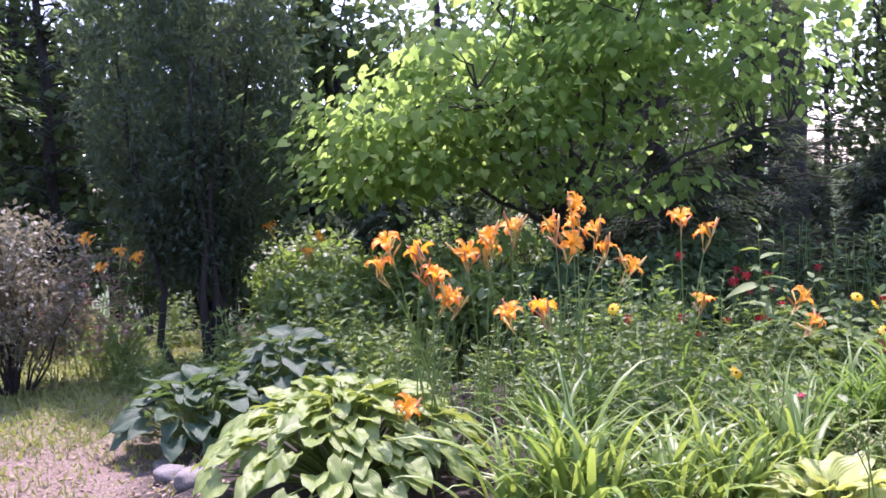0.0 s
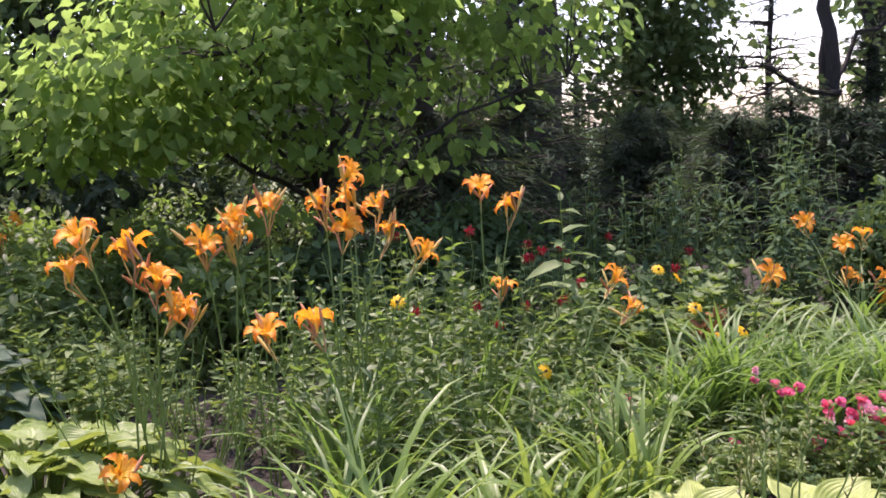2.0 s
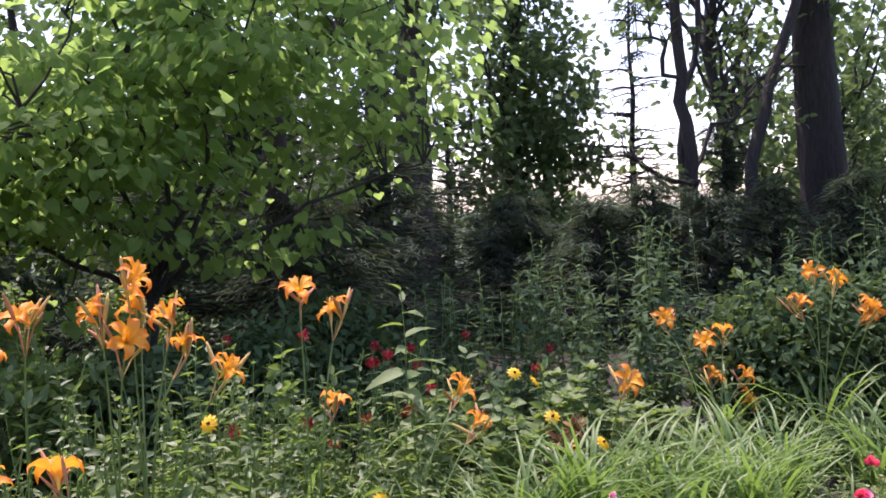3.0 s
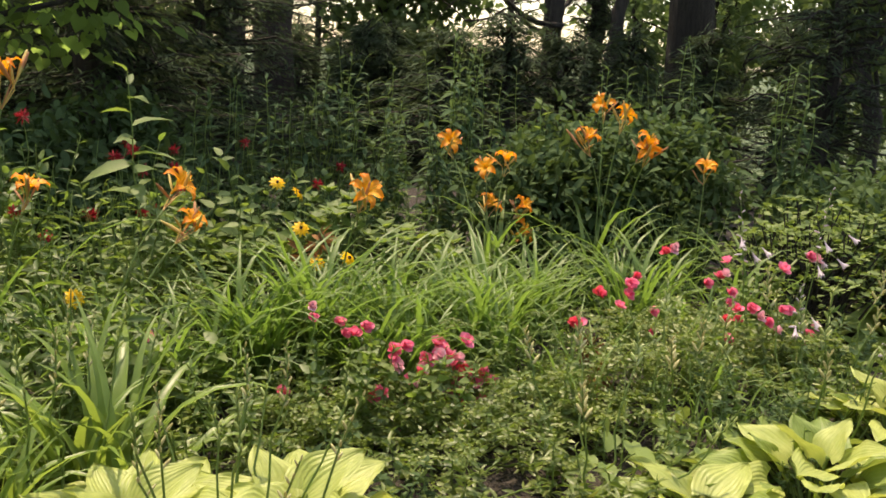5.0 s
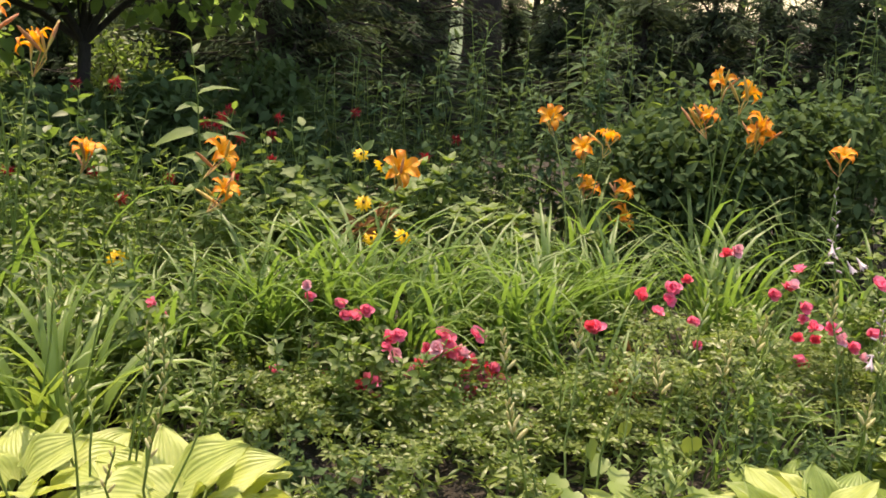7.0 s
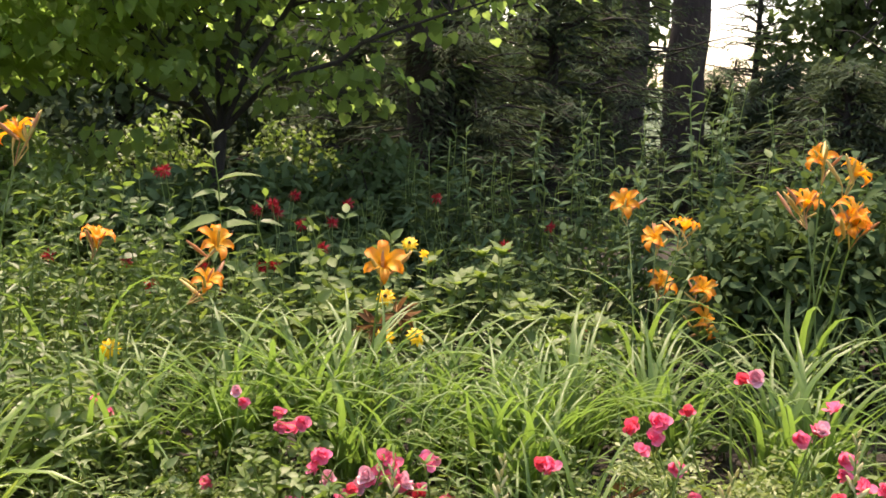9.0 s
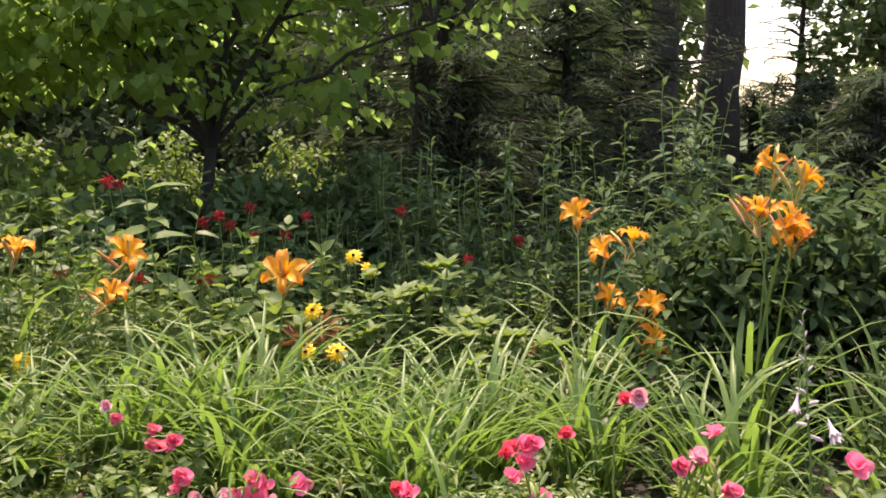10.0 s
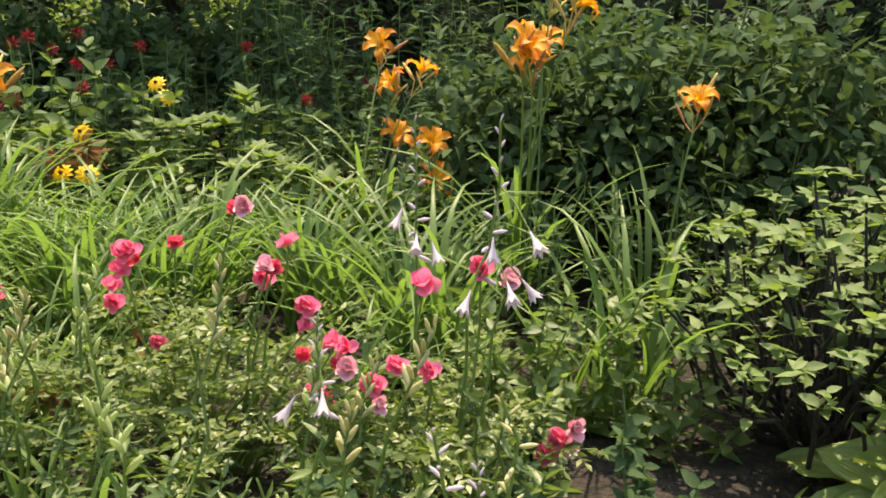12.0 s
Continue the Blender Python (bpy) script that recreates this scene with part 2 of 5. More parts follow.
class Bag:
    """Collects vertices and faces of one mesh."""

    def __init__(self):
        self.v, self.f4, self.f3, self.n = [], [], [], 0

    def add(self, v, f4=(), f3=()):
        v = np.asarray(v, float).reshape(-1, 3)
        self.v.append(v)
        if len(f4):
            self.f4.append(np.asarray(f4, int).reshape(-1, 4) + self.n)
        if len(f3):
            self.f3.append(np.asarray(f3, int).reshape(-1, 3) + self.n)
        self.n += len(v)
        return self

    def scatter(self, shape, at, ahead, up, size):
        """A copy of shape (its y ahead, its z up) at each place."""
        v, f4, f3 = shape
        at, ahead, up = np.asarray(at, float), unit(np.asarray(ahead, float)), np.asarray(up, float)
        if not len(at):
            return self
        side = unit(np.cross(ahead, up))
        top = np.cross(side, ahead)
        size = np.broadcast_to(np.asarray(size, float), (len(at),))
        p = (v[None, :, 0, None] * side[:, None] + v[None, :, 1, None] * ahead[:, None] + v[None, :, 2, None] * top[:, None])
        p = p * size[:, None, None] + at[:, None]
        off = (np.arange(len(at)) * len(v))[:, None, None]
        self.add(p.reshape(-1, 3), (f4[None] + off).reshape(-1, 4) if len(f4) else (), (f3[None] + off).reshape(-1, 3) if len(f3) else ())
        return self

    def tube(self, pts, radii, sides=6):
        pts = np.asarray(pts, float)
        radii = np.broadcast_to(np.asarray(radii, float), (len(pts),))
        tan = unit(np.gradient(pts, axis=0))
        ref = np.array([1.0, 0, 0]) if abs(tan[0][0]) < 0.8 else np.array([0, 1.0, 0])
        a = unit(np.cross(tan, ref))
        b = np.cross(tan, a)
        th = np.linspace(0, 2 * np.pi, sides, endpoint=False)
        ring = a[:, None] * np.cos(th)[None, :, None] + b[:, None] * np.sin(th)[None, :, None]
        v = pts[:, None] + ring * radii[:, None, None]
        f = [(i * sides + j, i * sides + (j + 1) % sides, (i + 1) * sides + (j + 1) % sides, (i + 1) * sides + j)
             for i in range(len(pts) - 1) for j in range(sides)]
        return self.add(v.reshape(-1, 3), f)

    def mesh(self, name, material, flat=False):
        me = bpy.data.meshes.new(name)
        v = np.concatenate(self.v)
        q = np.concatenate(self.f4) if self.f4 else np.zeros((0, 4), int)
        t = np.concatenate(self.f3) if self.f3 else np.zeros((0, 3), int)
        me.vertices.add(len(v))
        me.vertices.foreach_set("co", v.astype(np.float32).ravel())
        me.loops.add(q.size + t.size)
        me.loops.foreach_set("vertex_index", np.concatenate([q.ravel(), t.ravel()]).astype(np.int32))
        me.polygons.add(len(q) + len(t))
        me.polygons.foreach_set("loop_start", np.concatenate([np.arange(len(q)) * 4, q.size + np.arange(len(t)) * 3]).astype(np.int32))
        me.polygons.foreach_set("use_smooth", np.full(len(q) + len(t), not flat))
        me.materials.append(material)
        me.update(calc_edges=True)
        return me


def thing(name, at, label, category, group="", kind=""):
    ob = new(name)
    ob.empty_display_size = 0.1
    ob.location = at
    return tagged(ob, label, category, group, kind)


def part(name, bag, material, parent, label="", kind="", m=None):
    """One mesh under a thing or a part; bag may be a Bag or a ready mesh."""
    ob = new(name, bag.mesh(name, material) if isinstance(bag, Bag) else bag)
    ob.parent = parent
    if m is not None:
        ob.matrix_basis = m
    return tagged(ob, label, kind=kind)


def blade_shape(rows, fold=0.3, droop=0.15):
    """A leaf from rows of (middle, side place, half width); the tip is at 1."""
    v, f4, f3 = [], [], []
    for mid, s, w in rows:
        v += [(0, mid, -droop * mid * mid), (-w, s, fold * w - droop * s * s), (w, s, fold * w - droop * s * s)]
    for i in range(len(rows) - 1):
        a, b = 3 * i, 3 * i + 3
        f4 += [(a, b, b + 1, a + 1), (a, a + 2, b + 2, b)]
    tip = len(v)
    v.append((0, 1, -droop))
    a = 3 * (len(rows) - 1)
    f3 += [(a, tip, a + 1), (a, a + 2, tip)]
    return np.array(v, float), np.array(f4, int), np.array(f3, int)


LANCE = blade_shape([(0, 0, 0.015), (0.22, 0.2, 0.11), (0.5, 0.48, 0.13), (0.78, 0.76, 0.07)], 0.35, 0.3)
OVATE = blade_shape([(0, 0, 0.03), (0.2, 0.16, 0.22), (0.5, 0.46, 0.26), (0.8, 0.78, 0.13)], 0.25, 0.22)
HEART = blade_shape([(0, -0.13, 0.2), (0.2, 0.02, 0.44), (0.45, 0.36, 0.48), (0.75, 0.7, 0.26)], 0.18, 0.12)
SMALL = blade_shape([(0, 0, 0.05), (0.45, 0.42, 0.27)], 0.25, 0.15)
NEEDLE = blade_shape([(0, 0, 0.05), (0.5, 0.5, 0.1)], 0.3, 0.1)
MIDLEAF = blade_shape([(0, 0, 0.04), (0.3, 0.27, 0.24), (0.7, 0.67, 0.19)], 0.25, 0.25)
BROAD = blade_shape([(0, 0, 0.02), (0.2, 0.18, 0.15), (0.48, 0.45, 0.18), (0.78, 0.76, 0.1)], 0.3, 0.4)
YEW = blade_shape([(0, 0, 0.05), (0.45, 0.42, 0.15)], 0.25, 0.15)
SPRAY = blade_shape([(0, 0, 0.03), (0.5, 0.5, 0.06)], 0.2, 0.3)
LOBED = blade_shape([(0, -0.02, 0.16), (0.15, 0.3, 0.55), (0.4, 0.32, 0.26), (0.6, 0.66, 0.36)], 0.15, 0.15)


def hosta_shape(cols=14, rows=9, wave=0.0):
    """A broad ribbed heart leaf with a wavy edge, 1 long."""
    v, f = [], []
    for i in range(rows + 1):
        s = i / rows
        w = 0.43 * math.sin(math.pi * min(1, s * 0.92 + 0.08) ** 0.72) ** 0.75 if s < 1 else 0.0
        for j in range(cols + 1):
            u = 2 * j / cols - 1
            z = 0.30 * w * abs(u) + 0.010 * math.cos(j * math.pi) * math.sin(math.pi * s) + 0.06 * math.sin(s * 10 + u * 3 + wave) * abs(u) - 0.24 * s * s + 0.03 * math.sin(wave * 2 + s * 3) * u
            v.append((u * w, s - 0.16 * (1 - s) * u * u, z))
    for i in range(rows):
        for j in range(cols):
            a = i * (cols + 1) + j
            f.append((a, a + 1, a + cols + 2, a + cols + 1))
    return np.array(v), np.array(f), np.zeros((0, 3), int)


HOSTAS = [hosta_shape(wave=w) for w in (0.0, 1.7, 3.9)]


def ball(n, r):
    """n points spread unevenly in a unit ball, denser outward, scaled by r."""
    d = unit(rng.normal(size=(n, 3)))
    return d * (rng.random((n, 1)) ** 0.45) * np.asarray(r)


# ---- ground ----
def gz(x, y):
    """Height of the ground: a raised bed, lawn about zero, falling away behind."""
    x, y = np.asarray(x, float), np.asarray(y, float)
    bed = smooth(-1.6, -0.9, x) * smooth(2.3, 3.0, y) * (1 - smooth(5.6, 6.6, y)) * (1 - smooth(6.5, 8.0, x))
    far = np.maximum(np.hypot(x - 1, y) - 10, 0)
    return 0.17 * bed + 0.02 * np.sin(x * 2.3) * np.cos(y * 1.9) - 3.4 * (1 - np.exp(-far / 22))


def h(x, y):
    return float(gz(x, y))


def build_ground():
    def axis(lo, hi, step):
        near = np.arange(lo, hi + 1e-6, step)
        far = np.array([1.5, 4, 8, 16, 30, 60, 120, 300, 900, 2500.0])
        return np.concatenate([lo - far[::-1], near, hi + far])
    xs, ys = axis(-7, 13, 0.14), axis(-3, 16, 0.14)
    X, Y = np.meshgrid(xs, ys)
    Z = gz(X, Y) + rng.normal(0, 0.008, X.shape) * (np.hypot(X, Y) < 20)
    nx = len(xs)
    i, j = np.meshgrid(np.arange(len(ys) - 1), np.arange(nx - 1), indexing="ij")
    a = (i * nx + j).ravel()
    me = Bag().add(np.stack([X, Y, Z], -1).reshape(-1, 3), np.stack([a, a + 1, a + nx + 1, a + nx], -1)).mesh("ground", M_ground)
    bed = smooth(-1.5, -1.2, X + 0.25 * np.sin(Y * 1.7)) * smooth(2.3, 2.6, Y + 0.1 * np.sin(X * 3)) * (1 - smooth(5.9, 6.3, Y))
    wood = smooth(7.9, 8.6, Y + 0.3 * np.sin(X * 1.3) + 2.2 * smooth(0.8, 1.6, X)) 
    meadow = smooth(13, 20, np.hypot(X - 1, Y))
    me.attributes.new("bed", "FLOAT", "POINT").data.foreach_set("value", np.maximum(bed, wood).ravel().astype(np.float32))
    lawn_on = np.maximum(smooth(5.3, 6.2, Y + 0.3 * np.sin(X * 2.1)), 1 - smooth(1.2, 2.4, Y + 0.3 * np.sin(X)))
    me.attributes.new("turf", "FLOAT", "POINT").data.foreach_set("value", lawn_on.ravel().astype(np.float32))
    me.attributes.new("meadow", "FLOAT", "POINT").data.foreach_set("value", meadow.ravel().astype(np.float32))
    tagged(new("ground", me), "garden ground of dark soil, thin lawn and bark mulch", "ground", kind="structure")


build_ground()


# ---- trees ----
def branch(a, b, n=6, sag=0.0, wob=0.05):
    """A wavering line from a to b."""
    a, b = np.asarray(a, float), np.asarray(b, float)
    s = np.linspace(0, 1, n)[:, None]
    p = a + (b - a) * s
    p[1:-1] += rng.normal(0, wob * np.linalg.norm(b - a) / 2, (n - 2, 3))
    p[:, 2] += (sag * 4 * s * (1 - s)).ravel()
    return p


def clumps(bag, shape, centres, radius, per, size, hang=0.4):
    """Leaves in loose clumps round the centres, tips outward and hanging."""
    c = np.repeat(np.asarray(centres, float), per, 0)
    off = ball(len(c), radius)
    d = unit(off) * 0.6 + rng.normal(0, 0.5, off.shape) + np.array([0, 0, -hang])
    up = np.array([0, 0, 1.0]) + rng.normal(0, 0.45, off.shape)
    bag.scatter(shape, c + off, d, up, size * rng.uniform(0.65, 1.2, len(c)))


def broad_tree(name, label, at, height, crown_at, crown_r, trunk_r, shape, leaf, leaf_m, bark, n_clump, per, radius, lean=(0, 0), hang=0.4, limbs=9, group=""):
    """A tree of tapered trunk, limbs and a crown of leaf clumps, all measured from its foot."""
    x, y = at
    t = thing(name, (x, y, h(x, y)), label, "tree", group)
    top = np.array([lean[0], lean[1], height])
    spine = branch((0, 0, -0.1), top, 9, 0, 0.03)
    part("trunk", Bag().tube(spine, trunk_r * np.linspace(1.15, 0.3, 9) + 0.25 * trunk_r * np.exp(-np.arange(9) * 1.6), 10), bark, t)
    centres = ball(n_clump, crown_r) + np.asarray(crown_at)
    centres = centres[np.array([noise.noise(Vector(q) * 0.75 + Vector((x, y, 0))) for q in centres]) > -0.32]
    centres[:, 2] = np.maximum(centres[:, 2], 0.5)
    bag = Bag()
    for c in centres[:limbs]:
        k = int(np.clip((c[2] * 0.7 / height) * 9, 1, 7))
        bag.tube(branch(spine[k], c, 6, 0.1, 0.1), np.linspace(trunk_r * 0.32, 0.012, 6), 5)
    part("branchwork", bag, bark, t, kind="stuff")
    bag = Bag()
    clumps(bag, shape, centres, radius, per, leaf, hang)
    part("crown", bag, leaf_m, t, kind="stuff")
    return t


def redbud():
    x, y = 0.95, 7.5
    t = thing("redbud_tree", (x, y, h(x, y)), "redbud tree with layered heart-shaped bright green leaves", "tree")
    fork = np.array([0.10, 0.05, 1.05])
    part("trunk", Bag().tube(branch((0, 0, -0.1), fork, 6, 0, 0.03), [0.07, 0.055, 0.05, 0.046, 0.043, 0.04], 9), M_bark, t)
    tips = [(0.05, -0.2, 4.6), (-1.1, -0.3, 2.5), (1.6, 0.0, 3.3), (-0.5, 0.5, 3.7), (1.0, 0.6, 4.2), (1.9, -0.5, 1.9), (-1.7, 0.1, 1.7), (0.7, -0.9, 2.9), (-0.6, -1.0, 2.2)]
    limbs, spines = Bag(), []
    for p in tips:
        line = branch(fork, p, 8, 0.12, 0.06)
        spines.append(line)
        part("limb", Bag().tube(line, np.linspace(0.024, 0.006, 8), 6), M_bark, t)
    # twigs reach out from the limbs to each flat layer of leaves
    c = ball(520, (2.35, 1.3, 1.9)) + np.array([0.1, -0.08, 2.8])
    keep = (c[:, 2] > np.where(c[:, 0] < -0.3, 0.85, np.where(c[:, 0] < 0.9, 1.25, 1.05))) & ~((c[:, 0] < -0.35) & (c[:, 2] > 2.25 + 0.5 * (c[:, 0] + 1.6)))
    void = np.array([noise.noise(Vector(q) * 1.15) for q in c]) > np.where(c[:, 2] < 2.0, 0.06, -0.06)
    c = c[keep & void]
    c = np.concatenate([c, ball(45, (0.75, 0.6, 0.45)) + np.array([-1.15, -0.3, 1.75])])
    line_pts = np.concatenate([s[2:] for s in spines])
    for q in c:
        d = np.linalg.norm(line_pts - q, axis=1) + 0.6 * np.maximum(line_pts[:, 2] - q[2] + 0.1, 0)
        a = line_pts[d.argmin()]
        if np.linalg.norm(a - q) < 1.6:
            limbs.tube(branch(a, q, 5, 0.05, 0.12), np.linspace(0.009, 0.003, 5), 4)
    part("twig_work", limbs, M_bark, t, kind="stuff")
    n = 36
    cc = np.repeat(c, n, 0)
    off = rng.normal(0, 1, cc.shape) * np.array([0.32, 0.28, 0.05])
    d = off * np.array([2.0, 2.0, 0]) + rng.normal(0, 0.3, cc.shape) + np.array([0, 0, -0.75])
    up = unit(off * np.array([1, 1, 0])) + np.array([0, 0, 0.8]) + rng.normal(0, 0.35, cc.shape)
    part("crown", Bag().scatter(HEART, cc + off, d, up, rng.uniform(0.055, 0.105, len(cc))), M_redbud, t, kind="stuff")


redbud()


def yew():
    x, y = -2.1, 7.6
    t = thing("upright_yew", (x, y, h(x, y)), "tall dark upright yew with many bare lower stems", "tree")
    stems = Bag()
    for i in range(11):
        a = rng.uniform(0, 6.28)
        r = rng.uniform(0.05, 0.28)
        stems.tube(branch((r * math.cos(a), r * math.sin(a), -0.05), (2.4 * r * math.cos(a), 2.4 * r * math.sin(a), 2.6), 8, 0, 0.03), np.linspace(0.035, 0.012, 8), 6)
    part("branchwork", stems, M_bark, t, kind="stuff")
    z = rng.uniform(0.8, 3.9, 820)
    rad = 0.93 * np.clip((z - 0.1) / 1.9, 0.3, 1) * np.where(z > 3.6, 0.75, 1)
    a = rng.uniform(0, 6.28, len(z))
    r = rad * rng.random(len(z)) ** 0.5
    c = np.stack([r * np.cos(a), r * np.sin(a) * 0.9, z], -1)
    bag = Bag()
    clumps(bag, YEW, c, (0.16, 0.16, 0.2), 48, 0.075, -0.2)
    part("crown", bag, M_yew, t, kind="stuff")


yew()

SHADE = [  # foot, height, crown middle, crown radii, clumps
    ((9.75, 18.0), 8.5, (0.0, 0, 5.0), (1.75, 1.6, 4.6), 300),
    ((-5.6, 11.5), 6.5, (0, 0, 3.6), (2.4, 1.5, 3.2), 200),
    ((-3.4, 12.6), 7.0, (0, 0, 3.2), (2.0, 1.4, 3.4), 210),
    ((-1.7, 13.2), 6.5, (0, 0, 3.4), (1.5, 1.2, 2.9), 170),
    ((-0.2, 14.2), 5.4, (0, 0, 2.6), (1.6, 1.2, 2.7), 170),
    ((2.6, 16.0), 7.0, (0.2, 0, 3.6), (2.2, 1.2, 3.4), 200),
    ((10.4, 12.6), 7.5, (0.5, 0, 5.9), (2.6, 1.5, 1.6), 70),
    ((14.6, 13.6), 7.0, (0, 0, 3.5), (2.2, 1.8, 3.4), 130),
    ((12.6, 9.0), 6.5, (0.6, 0, 4.2), (1.6, 1.3, 2.4), 80),
]


def shade_trees():
    for i, (at, hh, ca, cr, n) in enumerate(SHADE):
        broad_tree("shade_tree", "dark broadleaf tree standing in shade behind the garden", at, hh, ca, cr, 0.13, LOBED, 0.17, M_shade, M_bark, n, 27, 0.5, (rng.uniform(-0.3, 0.3), 0), 0.3, 26, "trees behind the bed")


shade_trees()


def tall_trunk(at, r, height, lean, crown, n, label, bark=M_bark_brown, bends=()):
    """A high-crowned tree of which mostly the bole shows, with bends on the way up."""
    x, y = at
    t = thing("tall_tree", (x, y, h(x, y)), label, "tree", "trees behind the bed")
    pts = np.array([(0, 0, -0.3), *bends, (lean[0], lean[1], height)], float)
    s = np.linspace(0, len(pts) - 1, 14)
    line = np.stack([np.interp(s, np.arange(len(pts)), pts[:, k]) for k in range(3)], -1)
    line[1:-1, :2] += rng.normal(0, 0.025, (12, 2))
    part("trunk", Bag().tube(line, r * np.linspace(1.1, 0.6, 14), 12), bark, t)
    centres = ball(n, crown[1]) + np.asarray(crown[0])
    limbs = Bag()
    for c in centres[:7]:
        limbs.tube(branch(line[-2], c, 6, 0.15, 0.12), np.linspace(r * 0.4, 0.015, 6), 6)
    part("branchwork", limbs, bark, t, kind="stuff")
    bag = Bag()
    clumps(bag, LOBED, centres, 0.45, 26, 0.15, 0.3)
    part("crown", bag, M_shade, t, kind="stuff")
    return t, line


tall_trunk((5.05, 14.2), 0.22, 8.0, (0.15, 0), ((0.2, 0, 6.6), (1.8, 1.5, 1.6)), 60, "tall brown tree trunk rising through the shade")
tall_trunk((6.05, 15.1), 0.33, 8.5, (0.1, 0), ((0.2, 0, 7.2), (2.0, 1.5, 1.6)), 60, "thick brown tree trunk rising behind the garden")
tall_trunk((2.35, 9.2), 0.12, 7.5, (-0.1, 0), ((0, 0, 6.8), (1.4, 1.2, 1.0)), 26, "tall straight brown tree trunk in the shade")
# crown pushed forward, unseen overhead, to shade the bed's right-hand back
tall_trunk((12.3, 12.0), 0.42, 8.0, (-0.5, 0), ((-4.3, -4.3, 7.4), (3.4, 2.3, 1.1)), 150, "massive dark tree trunk at the edge of the wood", M_bark)
forked, bent = tall_trunk((8.9, 11.0), 0.11, 6.2, (-0.7, 0), ((-0.4, 0, 6.1), (1.3, 1.2, 0.9)), 14, "slender tree with a bent forking trunk", M_bark, [(-0.1, 0, 1.2), (-0.42, 0, 3.0), (-0.5, 0, 4.0)])
tall_trunk((9.6, 11.0), 0.11, 6.4, (1.5, 0), ((1.6, 0, 6.2), (1.3, 1.2, 0.9)), 14, "slender dark tree leaning outward as it rises", M_bark, [(0.0, 0, 1.6), (0.1, 0, 2.8), (0.6, 0, 4.0)])
tall_trunk((8.35, 11.1), 0.06, 6.2, (0.6, 0), ((0.5, 0, 6.1), (1.2, 1.2, 0.8)), 12, "slender second stem beside the forked tree", M_bark, [(0.2, 0, 1.5), (0.12, 0, 3.0), (0.45, 0, 4.2)])


def conifer(at, height, r, label, mat=M_pine, tiers=15, first=0.15, needle=0.13, per=64):
    """A conifer with tiers of drooping, feathery, level branches."""
    x, y = at
    t = thing("conifer", (x, y, h(x, y)), label, "tree", "conifers behind the bed")
    part("trunk", Bag().tube(branch((0, 0, -0.1), (0, 0, height), 8, 0, 0.01), np.linspace(0.12, 0.02, 8), 8), M_bark, t)
    wood, bag = Bag(), Bag()
    for i in range(tiers):
        s = i / (tiers - 1)
        z = height * (first + (0.97 - first) * s)
        rr = r * (1 - 0.75 * s) * rng.uniform(0.55, 1.2)
        for k in range(8):
            a = k * 0.785 + i * 0.4 + rng.uniform(-0.25, 0.25)
            zk = z + rng.normal(0, 0.45 * height / tiers)
            rk = rr * rng.uniform(0.6, 1.15)
            tip = np.array([rk * math.cos(a), rk * math.sin(a), zk - 0.05 * rk + rng.uniform(-0.15, 0.3)])
            line = branch((0, 0, min(max(zk, 0.1), height - 0.05)), tip, 7, 0.06, 0.05)
            wood.tube(line, np.linspace(0.02, 0.004, 7), 4)
            m = int(per * 1.2)
            u = rng.uniform(0.12, 1, m)
            base = np.stack([np.interp(u * 6, np.arange(7), line[:, q]) for q in range(3)], -1)
            out = unit(np.array([tip[0], tip[1], 0]))
            sidev = np.array([-out[1], out[0], 0])
            sg = np.where(rng.random(m) < 0.5, 1, -1)[:, None]
            d = out * 0.9 + sidev * sg * 0.8 + np.stack([np.zeros(m), np.zeros(m), rng.uniform(-0.3, 0.18, m)], -1)
            bag.scatter(SPRAY, base + rng.normal(0, 0.05, base.shape), d, np.array([0, 0, 1.0]) + rng.normal(0, 0.25, (m, 3)), 0.8 * needle * rng.uniform(0.6, 1.4, m) * (1.35 - 0.5 * u))
    part("branchwork", wood, M_bark, t, kind="stuff")
    part("needles", bag, mat, t, kind="stuff")


conifer((8.3, 12.6), 2.0, 1.6, "dark hemlock with level feathery branches")
conifer((9.9, 11.8), 3.4, 1.5, "dark hemlock with level feathery branches")
conifer((9.6, 13.4), 2.2, 1.9, "dark hemlock with level feathery branches")
conifer((7.2, 13.2), 1.9, 1.3, "low dark hemlock with feathery branches")
conifer((11.4, 10.9), 2.2, 1.4, "low dark hemlock with drooping branches")
conifer((-4.7, 10.6), 5.8, 1.5, "dark spruce with drooping branches")
conifer((-7.2, 9.6), 5.5, 1.6, "dark spruce with drooping branches")
conifer((-4.8, 8.0), 4.9, 1.4, "pale green feathery cypress", M_light, 12, 0.5, 0.13)
conifer((2.4, 10.3), 3.2, 2.24, "dark spreading conifer under the trees", M_pine, 15, 0.08, 0.13, 95)
conifer((3.6, 10.4), 2.5, 1.82, "dark spreading conifer under the trees", M_pine, 13, 0.08, 0.13, 95)
conifer((2.6, 9.3), 1.7, 1.82, "low dark spreading conifer under the trees", M_pine, 11, 0.1, 0.13, 95)
conifer((1.5, 11.2), 3.0, 1.96, "dark spreading conifer under the trees", M_pine, 15, 0.08, 0.13, 95)
conifer((4.3, 11.8), 4.2, 2.1, "dark spreading conifer under the trees", M_pine, 18, 0.06, 0.13, 95)
conifer((7.0, 13.6), 2.3, 1.3, "low dark hemlock with feathery branches", M_pine, 13, 0.06, 0.16)
conifer((8.0, 14.6), 2.5, 1.4, "low dark hemlock with feathery branches", M_pine, 13, 0.06, 0.16)
